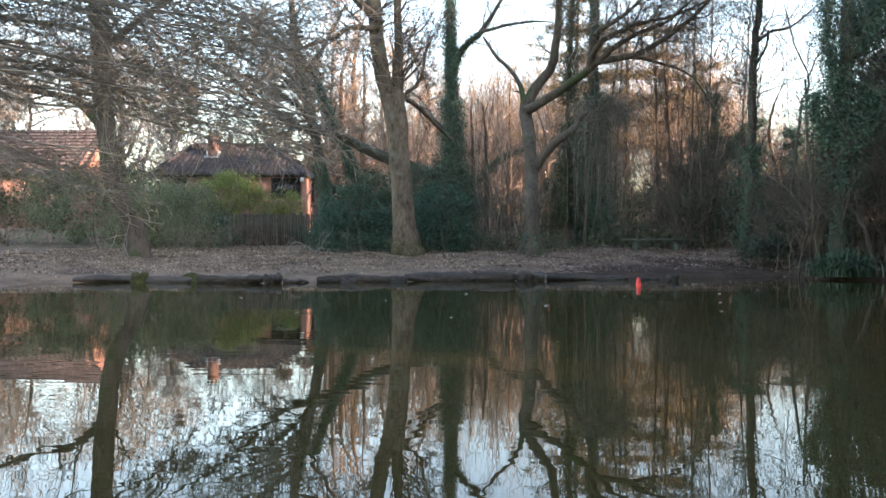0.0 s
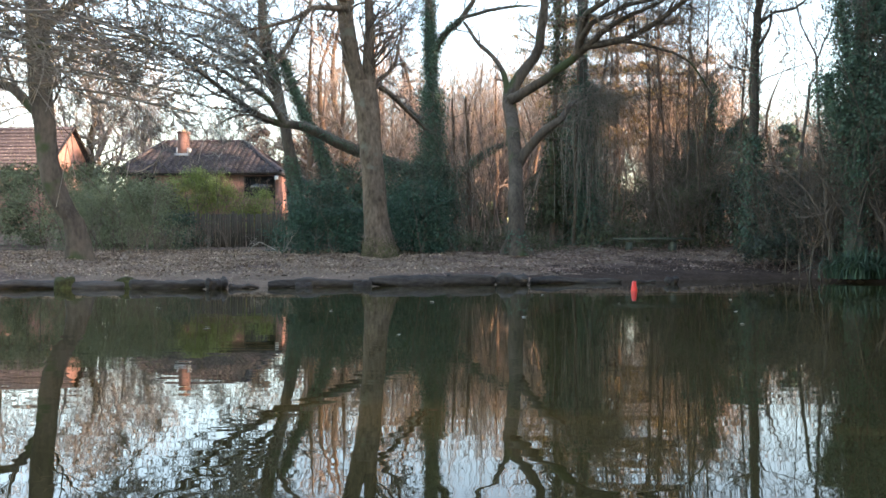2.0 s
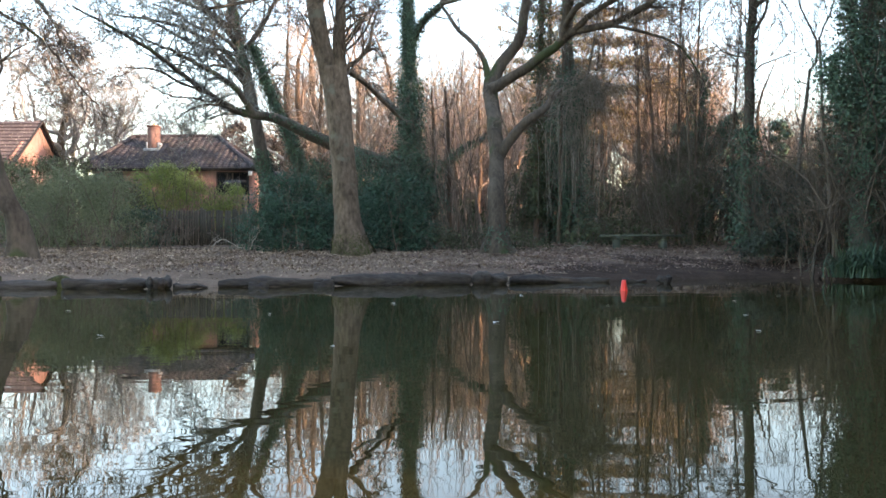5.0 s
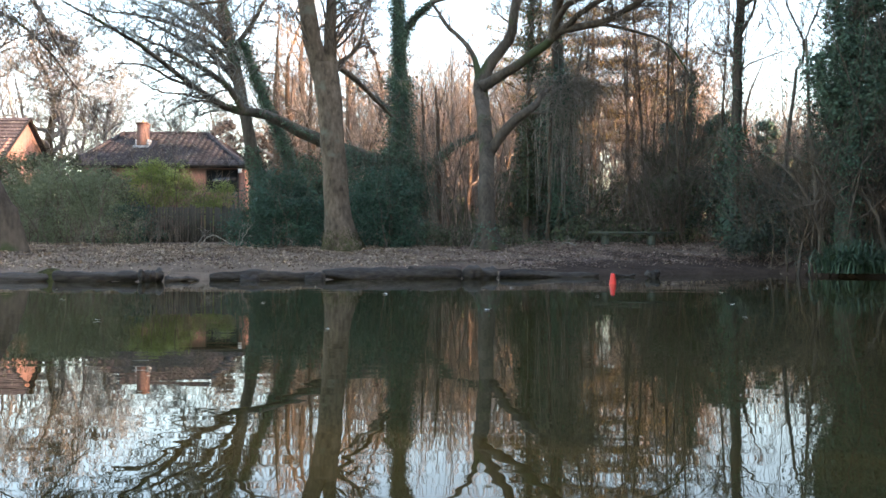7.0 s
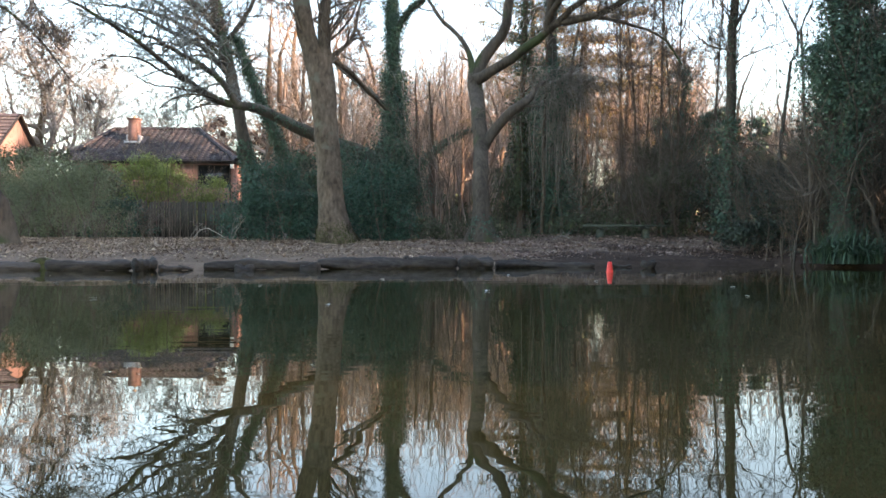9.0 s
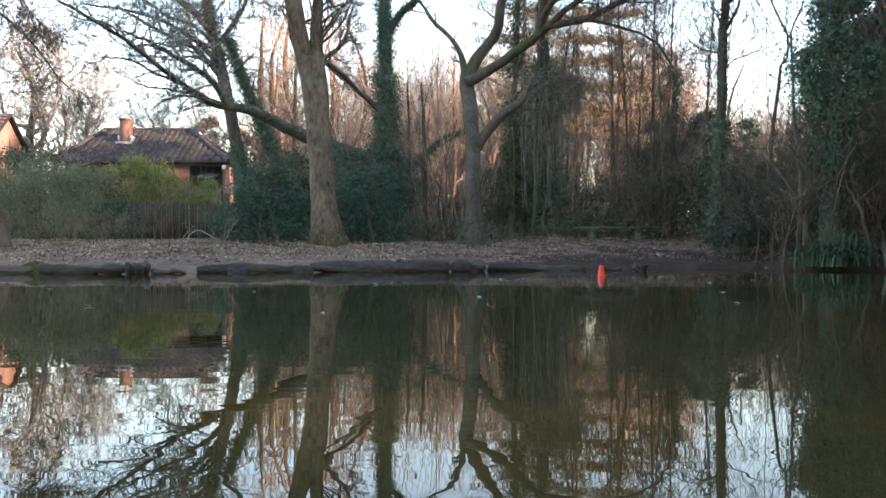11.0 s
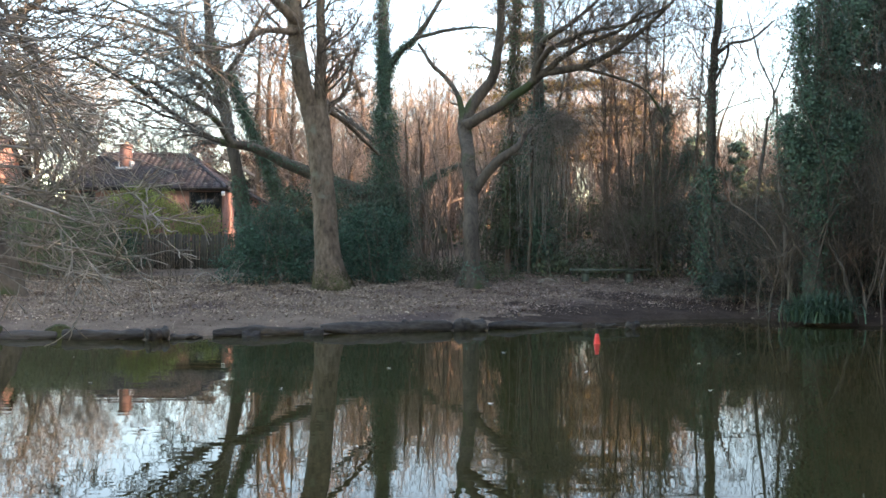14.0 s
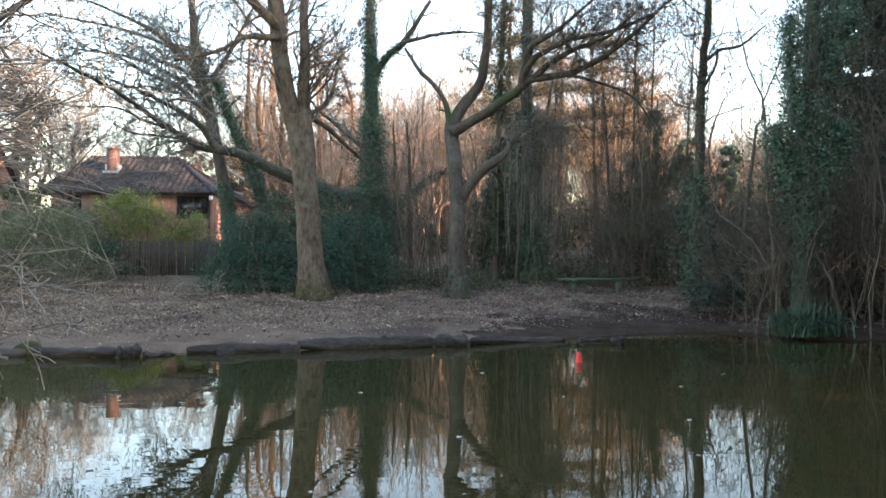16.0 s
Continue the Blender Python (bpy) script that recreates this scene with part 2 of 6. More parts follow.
def solo(name, geo, mat, label, category="", group="", kind="", at=(0, 0, 0), smooth=False):
    ob = new(name, geo.mesh(name, mat, smooth))
    ob.location = at
    return tagged(ob, label, category, group, kind)


def curve(ctrl, n, wobble=0.0, rng=None):
    """A smooth line through rows of x, y, z, radius."""
    c = np.array(ctrl, float)
    c = np.vstack((2 * c[0] - c[1], c, 2 * c[-1] - c[-2]))
    out = []
    for t in np.linspace(0, len(c) - 3 - 1e-6, n):
        i, u = int(t), t - int(t)
        a, b, d, e = c[i], c[i + 1], c[i + 2], c[i + 3]
        out.append(0.5 * (2 * b + (d - a) * u + (2 * a - 5 * b + 4 * d - e) * u * u + (3 * b - a - 3 * d + e) * u ** 3))
    out = np.array(out)
    out[:, 3] = np.maximum(out[:, 3], 0.006)
    if wobble and rng is not None:
        w = rng.normal(size=(n, 3)) * wobble
        w[0] = 0
        out[:, :3] += w
    return out


def grow(geo, rng, p, d, length, r, level, up=0.15, wob=0.28, kids=(3, 5), thin=0.55, sides=3, tip=0.3, least=0.004, seg=(5, 4)):
    """A crooked branch with smaller ones on it."""
    n = seg[0] if level else seg[1]
    pts = [np.array(p, float)]
    d = np.array(d, float)
    d /= np.linalg.norm(d) + 1e-9
    for _ in range(n):
        d = d + rng.normal(size=3) * wob
        d[2] += up * 0.5
        d /= np.linalg.norm(d)
        pts.append(pts[-1] + d * length / n)
    pts = np.array(pts)
    geo.tube(pts, np.maximum(r * np.linspace(1, tip, n + 1), least), sides)
    if level:
        for _ in range(rng.integers(kids[0], kids[1] + 1)):
            u = rng.uniform(0.2, 1.0) * n
            i = min(int(u), n - 1)
            q = pts[i] + (pts[i + 1] - pts[i]) * (u - i)
            t = pts[i + 1] - pts[i]
            t /= np.linalg.norm(t)
            s = rng.normal(size=3)
            s -= s @ t * t
            s /= np.linalg.norm(s) + 1e-9
            a = rng.uniform(0.45, 1.0)
            grow(geo, rng, q, t * math.cos(a) + s * math.sin(a), length * rng.uniform(0.4, 0.72), r * (1 - 0.6 * u / n) * thin, level - 1, up, wob, kids, thin, 3, tip, least, seg)


def clothe(geo, rng, line, spacing, length, level, first=0.15, thin=0.45, up=0.15, kids=(3, 4), side=None, spread=1.0, cap=0.05, least=0.0065, cut=(5, 4), wob=0.26):
    """Side branches along a line of x, y, z, radius."""
    p = line[:, :3]
    seg = np.linalg.norm(np.diff(p, axis=0), axis=1)
    cum = np.concatenate(([0], np.cumsum(seg)))
    s = cum[-1] * first
    while s < cum[-1]:
        i = min(np.searchsorted(cum, s, "right") - 1, len(seg) - 1)
        u = (s - cum[i]) / seg[i]
        q = p[i] + (p[i + 1] - p[i]) * u
        t = (p[i + 1] - p[i]) / seg[i]
        e = rng.normal(size=3) + (np.array(side) if side is not None else 0)
        e -= e @ t * t
        e /= np.linalg.norm(e) + 1e-9
        a = rng.uniform(0.5, 1.1) * spread
        r = line[i, 3] * (1 - u) + line[i + 1, 3] * u
        grow(geo, rng, q, t * math.cos(a) + e * math.sin(a), length * rng.uniform(0.5, 1.2), min(r * thin, cap), level, up, wob, kids, least=least, seg=cut)
        s += spacing * rng.uniform(0.5, 1.5)


def ivy_on(geo, rng, line, count, spread, size, power=1.0, low=0.0, high=1.0):
    """Leaves packed round a line of x, y, z, radius, with uneven bulges."""
    u = low + (high - low) * rng.uniform(size=count) ** power
    x = u * (len(line) - 1)
    i = np.minimum(x.astype(int), len(line) - 2)
    q = line[i] + (line[i + 1] - line[i]) * (x - i)[:, None]
    ang = rng.uniform(0, 2 * np.pi, count)
    bulge = 0.55 + 0.45 * np.sin(u * 23 + 2 * np.sin(ang * 2 + u * 9)) * np.cos(u * 11 + ang)
    rad = q[:, 3] + spread * np.abs(rng.normal(size=count)) * (0.35 + bulge)
    o = np.stack((np.cos(ang), np.sin(ang), rng.normal(size=count) * 0.25), 1)
    c = q[:, :3] + o * rad[:, None]
    n = o + rng.normal(size=o.shape) * 0.45 + np.array((0, 0, 0.35))
    geo.leaves(c, n, size * rng.uniform(0.6, 1.3, count), 0.8, 0.12, rng)


def lobes(geo, rng, boxes, count, size, narrow=0.5, lump=(0.35, 0.75), droop=0.2):
    """Foliage of many small clumps that fill boxes (x0, x1, y0, y1, z0, z1)."""
    total = sum((b[1] - b[0]) * (b[5] - b[4]) for b in boxes)
    for b in boxes:
        share = int(count * (b[1] - b[0]) * (b[5] - b[4]) / total)
        k = max(4, share // 90)
        for _ in range(k):
            u, w = rng.uniform(-1, 1), rng.uniform(-1, 1)
            h = rng.uniform() ** 0.8
            keep = math.sqrt(max(0.05, 1 - (0.75 * h) ** 2))
            c = np.array(((b[0] + b[1]) / 2 + u * keep * (b[1] - b[0]) / 2, (b[2] + b[3]) / 2 + w * keep * (b[3] - b[2]) / 2, b[4] + h * (b[5] - b[4])))
            r = rng.uniform(*lump)
            m = max(6, share // k)
            o = rng.normal(size=(m, 3))
            o /= np.linalg.norm(o, axis=1, keepdims=True)
            p = c + o * r * rng.uniform(0.45, 1.1, (m, 1)) * np.array((1.1, 1.0, 0.85))
            p[:, 2] = np.maximum(p[:, 2], b[4] - 0.1)
            geo.leaves(p, o + rng.normal(size=o.shape) * 0.5 + np.array((0, -0.15, droop)), size * rng.uniform(0.6, 1.3, m), narrow, 0.12, rng)


# ---- ground and water ----
SHORE_X = [-60, -14, -9, -6.5, -3.9, -3.0, 0, 1.8, 4.6, 7.3, 9.4, 10.3, 12, 15, 17, 60]
SHORE_Y = [16, 17.5, 19.25, 19.75, 19.6, 20.15, 20.85, 21.35, 22.5, 23.8, 24.1, 22.0, 22.0, 20.5, 16, 16]


def inland(x, y):
    """How far a place lies outside the pond; inside it is negative."""
    far = y - np.interp(x, SHORE_X, SHORE_Y)
    left = -9.5 - 0.25 * np.sin(y * 0.7) - x
    right = x - 16.5
    near = -6.0 - y
    return np.maximum(np.maximum(far, left), np.maximum(right, near))


def ground_height(x, y):
    d = inland(np.asarray(x, float), np.asarray(y, float))
    bank = 0.06 + (0.69 + 0.28 * np.clip((np.asarray(x) - 3.0) / 3.0, 0, 1)) * (1 - np.exp(-np.maximum(d, 0) / 7.0))
    bank = bank + 0.35 * np.clip((np.asarray(y) - 38) / 10, 0, 1) + 1.0 * np.clip((np.asarray(y) - 44) / 14, 0, 1)
    lumps = 0.035 * np.sin(x * 1.7 + 0.6 * y) * np.sin(y * 1.3 - 0.4 * x) + 0.02 * np.sin(x * 4.1 + y * 2.2)
    out = bank + lumps * np.clip(d / 2, 0, 1)
    return np.where(d < 0, np.maximum(0.06 + 0.35 * d, -0.9), out)


def ground_at(x, y):
    return float(ground_height(x, y))


def spread_axis(lo, hi, step, far):
    inner = list(np.arange(lo, hi + step / 2, step))
    k, a, b, s = 1, lo, hi, step
    left, right = [], []
    while b < far:
        s *= 1.22
        a, b = a - s, b + s
        left.append(a)
        right.append(b)
    return np.array(left[::-1] + inner + right)


def build_ground():
    xs, ys = spread_axis(-15, 14, 0.35, 1800), spread_axis(16, 36, 0.3, 1800)
    gx, gy = np.meshgrid(xs, ys)
    z = ground_height(gx, gy)
    rng = np.random.default_rng(3)
    z = z + rng.normal(size=z.shape) * 0.012
    nx = len(xs)
    i, j = np.meshgrid(np.arange(len(ys) - 1), np.arange(nx - 1), indexing="ij")
    a = i * nx + j
    g = Geo()
    g.quads(np.stack((gx, gy, z), -1), np.stack((a, a + 1, a + nx + 1, a + nx), -1))
    solo("ground", g, LITTER, "brown earth bank strewn with fallen leaves round a pond", "ground", kind="structure", smooth=True)


def build_water():
    g = Geo()
    xs, ys = np.linspace(-13, 19, 33), np.linspace(-9, 26, 36)
    gx, gy = np.meshgrid(xs, ys)
    i, j = np.meshgrid(np.arange(35), np.arange(32), indexing="ij")
    a = i * 33 + j
    g.quads(np.stack((gx, gy, gx * 0), -1), np.stack((a, a + 1, a + 34, a + 33), -1))
    solo("water", g, WATER, "still murky green-brown pond water with faint ripples", "water", kind="structure", smooth=True)


def build_mud():
    """Bare wet mud along one stretch of the shore, a thin sheet on the earth."""
    step = 0.12
    xs, ys = np.arange(0.5, 16.8, step), np.arange(19.0, 29.5, step)
    gx, gy = np.meshgrid(xs, ys)
    edge = inland(gx, gy)
    field = 0.5 - (edge - 0.7) / (2.6 + 1.9 * np.clip((gx - 3.0) / 3.0, 0, 1)) + 0.42 * np.sin(gx * 1.3 + np.sin(gy * 1.1)) * np.sin(gy * 1.7 + 0.6 * np.sin(gx * 2.1)) + 0.2 * np.sin(gx * 4.3 + gy) * np.sin(gy * 5.1) - 1.6 * np.clip((3.2 - gx) / 2.2, 0, 1)
    inside = (edge > -0.45) & (field > -0.4)
    cell = inside[:-1, :-1] & inside[1:, :-1] & inside[:-1, 1:] & inside[1:, 1:]
    i, j = np.nonzero(cell)
    a = i * len(xs) + j
    rng = np.random.default_rng(8)
    z = ground_height(gx, gy) + 0.034 * np.clip(field * 3, -1, 1) + 0.009 * rng.normal(size=gx.shape)
    g = Geo()
    g.quads(np.stack((gx, gy, z), -1), np.stack((a, a + 1, a + len(xs) + 1, a + len(xs)), -1))
    solo("mud_shore", g, MUD, "dark wet mud along the water's edge", "mud", kind="structure", smooth=True)


build_ground()
build_mud()
build_water()


# ---- trees in front ----


def tree(name, label, at, lines, bark=BARK, twig=TWIG, seed=1, group="", sides=12, crown=(), ivy=(), ivy_mat=IVY):
    """lines: (part name, control rows, points); crown: (index of line, spacing, length, level, options); ivy: (index, count, spread, size, low, high)."""
    rng = np.random.default_rng(seed)
    x, y = at
    t = thing(name, (x, y, ground_at(x, y) - 0.05), label, "tree", group)
    off = np.array((*t.location, 0.0))
    made = []
    for nm, ctrl, n in lines:
        c = curve(ctrl, n, 0.012, rng)
        c[:, :4] -= off
        made.append(c)
        g = Geo()
        if nm == "trunk":
            k = 16
            ang = np.arange(k) * 2 * np.pi / k
            low = c.copy()
            rows = []
            for m, row in enumerate(low):
                flare = 1 + 0.10 * np.sin(ang * 3 + row[2] * 0.35) + 0.05 * np.sin(ang * 5 + 1 + row[2])
                foot = max(0, 1 - (row[2] / max(0.7, 3.2 * row[3])))
                flare = flare * (1 + 0.5 * foot * (0.5 + 0.5 * np.sin(ang * 4 + seed)))
                rows.append(np.stack((row[0] + np.cos(ang) * row[3] * flare, row[1] + np.sin(ang) * row[3] * flare, np.full(k, row[2])), 1))
            rows.append(rows[-1] * 0.15 + (rows[-1].mean(0) + (0, 0, 0.12)) * 0.85)
            i, j = np.meshgrid(np.arange(len(rows) - 1), np.arange(k), indexing="ij")
            g.quads(np.concatenate(rows), np.stack((i * k + j, i * k + (j + 1) % k, (i + 1) * k + (j + 1) % k, (i + 1) * k + j), -1))
        else:
            g.tube(c[:, :3], c[:, 3], 9)
        part(nm, g, bark, t, smooth=True)
    if crown:
        g = Geo()
        for idx, spacing, length, level, opt in crown:
            clothe(g, rng, made[idx], spacing, length, level, cut=(4, 2) if level > 2 else (4, 3), **opt)
        part("crown", g, twig, t, "bare winter twigs")
    if ivy:
        g = Geo()
        for idx, count, spread, size, lo, hi in ivy:
            ivy_on(g, rng, made[idx], count, spread, size, 1.0, lo, hi)
        part("ivy", g, ivy_mat, t, "dark green climbing ivy")
    return t


UPW = dict(up=0.35)
CROOKED = dict(wob=0.42, kids=(2, 4), thin=0.55, least=0.008)
beech = tree("beech_tree", "tall grey-barked bare tree forking into two stems on the bank", (-1.55, 28.4), [
    ("trunk", [(-1.46, 28.4, 0.4, 0.56), (-1.62, 28.4, 1.25, 0.405), (-1.74, 28.4, 2.66, 0.36), (-1.86, 28.4, 4.2, 0.35), (-1.97, 28.4, 5.2, 0.385), (-2.05, 28.4, 5.9, 0.34)], 26),
    ("stem", [(-2.04, 28.35, 5.0, 0.24), (-2.16, 28.35, 5.75, 0.275), (-2.37, 28.35, 6.56, 0.272), (-2.55, 28.4, 7.68, 0.25), (-2.71, 28.4, 9.35, 0.24), (-2.82, 28.4, 10.5, 0.21), (-3.0, 28.4, 11.8, 0.18), (-3.4, 28.6, 14.0, 0.1)], 22),
    ("stem", [(-1.83, 28.35, 4.7, 0.17), (-1.83, 28.35, 5.6, 0.205), (-1.88, 28.4, 6.56, 0.19), (-1.85, 28.5, 7.68, 0.155), (-1.89, 28.6, 9.35, 0.125), (-1.61, 28.6, 10.7, 0.1), (-1.3, 28.8, 13, 0.05)], 20),
    ("limb", [(-2.45, 28.4, 8.3, 0.19), (-3.16, 27.8, 8.93, 0.13), (-3.85, 27.4, 9.48, 0.096), (-4.66, 27, 9.8, 0.06)], 12),
    ("limb", [(-2.4, 28.3, 8.15, 0.12), (-3.39, 27.4, 7.93, 0.08), (-3.94, 26.8, 7.44, 0.061), (-4.99, 26, 6.94, 0.035)], 12),
    ("limb", [(-1.75, 28.6, 5.9, 0.07), (-1.17, 29.3, 6.59, 0.06), (-1.02, 30.0, 7.49, 0.046), (-0.92, 30.6, 8.23, 0.028)], 10),
    ("limb", [(-1.75, 28.6, 5.95, 0.09), (-1.2, 29.2, 5.6, 0.075), (-0.7, 30, 5.2, 0.06), (-0.2, 31, 4.8, 0.045)], 10),
], seed=11, crown=[(3, 0.2, 1.7, 3, dict(up=0.1)), (4, 0.2, 1.6, 3, dict(up=0.05)), (1, 0.25, 2.2, 3, dict(up=0.2, cap=0.05)), (2, 0.2, 1.9, 3, dict(first=0.1, up=0.2, side=(0.7, 0, 0))), (5, 0.2, 1.1, 3, {}), (6, 0.3, 0.9, 2, {}),
                  (0, 0.8, 1.0, 2, dict(first=0.55, cap=0.02))])


def moss_foot(t, high, count, seed):
    """Moss tufts on the foot of a trunk, thinning upwards."""
    rng = np.random.default_rng(seed)
    trunk = [o for o in t.children if o.name.startswith("trunk")][0].data
    v = np.array([tuple(p.co) for p in trunk.vertices])
    q = np.array([tuple(p.vertices) for p in trunk.polygons if len(p.vertices) == 4])
    q = q[v[q][:, :, 2].mean(1) < high * 1.6]
    pick = q[rng.integers(0, len(q), count)]
    f, h = rng.uniform(size=(2, count, 1))
    at = (v[pick[:, 0]] * (1 - f) + v[pick[:, 1]] * f) * (1 - h) + (v[pick[:, 3]] * (1 - f) + v[pick[:, 2]] * f) * h
    at = at[rng.uniform(size=count) < np.clip(1 - at[:, 2] / high, 0, 1) * (0.72 + 0.28 * np.sin(np.arctan2(at[:, 1], at[:, 0]) * 5))]
    out = at * (1, 1, 0) + (0, 0, 0.1)
    g = Geo()
    g.leaves(at + out / np.linalg.norm(out, axis=1, keepdims=True) * 0.012, out + rng.normal(size=at.shape) * 0.2, rng.uniform(0.03, 0.06, len(at)), 0.7, 0.1, rng)
    part("moss", g, MOSS_TUFT, t, "green moss on the foot of the trunk")


moss_foot(beech, 0.75, 9000, 12)
tree("leaning_tree", "slender bare tree leaning, its foot wrapped in ivy", (-5.62, 38.0), [
    ("trunk", [(-5.62, 38, 0.7, 0.36), (-5.84, 38, 2.35, 0.30), (-6.12, 38, 4.4, 0.256), (-6.48, 38, 6.23, 0.233), (-6.87, 38, 8.05, 0.221), (-7.21, 38, 9.65, 0.198), (-7.32, 38, 10.79, 0.175), (-7.5, 38, 13, 0.1)], 26),
    ("limb", [(-6.6, 38, 7.0, 0.12), (-7.6, 37.5, 8.2, 0.1), (-8.9, 37, 8.8, 0.07), (-10.4, 36.5, 9.6, 0.04)], 12),
    ("limb", [(-6.95, 38, 8.5, 0.12), (-6.2, 37.8, 9.3, 0.1), (-5.6, 37.5, 10.2, 0.07), (-4.8, 37.2, 11.5, 0.04)], 12),
    ("limb", [(-7.1, 38, 9.2, 0.12), (-8.4, 37.5, 10.3, 0.09), (-9.8, 37, 11, 0.06), (-11.4, 36.5, 11.6, 0.03)], 12),
    ("limb", [(-6.75, 38, 7.6, 0.11), (-7.7, 37.2, 8.6, 0.09), (-9.2, 36.2, 9.2, 0.06), (-11.2, 35.2, 9.3, 0.03)], 12),
    ("limb", [(-7.0, 38, 8.8, 0.1), (-8.0, 36.8, 9.8, 0.08), (-9.6, 35.6, 10.2, 0.05), (-11.8, 34.6, 10.4, 0.03)], 12),
    ("limb", [(-7.1, 37.9, 8.6, 0.085), (-7.55, 36.5, 8.93, 0.07), (-8.44, 36.5, 9.21, 0.055), (-9.05, 36.3, 9.67, 0.04), (-9.84, 36, 9.91, 0.025)], 14),
    ("limb", [(-7.0, 37.9, 8.3, 0.06), (-7.55, 36.6, 8.38, 0.05), (-8.05, 36.5, 8.08, 0.045), (-8.86, 36.5, 8.19, 0.035), (-9.45, 36.2, 8.03, 0.022)], 14),
    ("limb", [(-6.85, 37.9, 7.7, 0.06), (-7.46, 36.6, 7.73, 0.05), (-8.2, 36.5, 7.55, 0.04), (-8.94, 36.3, 7.68, 0.03), (-9.7, 36, 7.6, 0.02)], 14),
], BARK_DARK, TWIG_GREY, seed=12, crown=[(0, 0.34, 2.7, 3, dict(first=0.5, cap=0.05, up=0.08, **CROOKED)), (1, 0.36, 2.1, 3, CROOKED), (2, 0.36, 1.9, 3, CROOKED), (3, 0.34, 2.3, 3, CROOKED), (4, 0.36, 2.1, 3, CROOKED), (5, 0.36, 2.1, 3, CROOKED), (6, 0.3, 1.5, 3, CROOKED), (7, 0.3, 1.2, 3, CROOKED), (8, 0.3, 1.2, 3, CROOKED)],
     ivy=[(0, 5200, 0.085, 0.075, 0.0, 0.30), (0, 2000, 0.10, 0.075, 0.55, 0.8)])
tree("ivy_clad_tree", "thin leaning stem thickly clad in ivy", (-4.13, 38.0), [
    ("trunk", [(-4.05, 38, 0.6, 0.24), (-4.47, 38, 3.49, 0.21), (-4.93, 38, 4.86, 0.186), (-5.5, 38, 6.23, 0.163), (-6.07, 38, 7.6, 0.14), (-6.48, 38, 8.74, 0.1)], 20)],
    BARK_DARK, seed=13, crown=[(0, 0.5, 1.2, 2, dict(first=0.4))], ivy=[(0, 10500, 0.12, 0.075, 0.0, 1.0)])
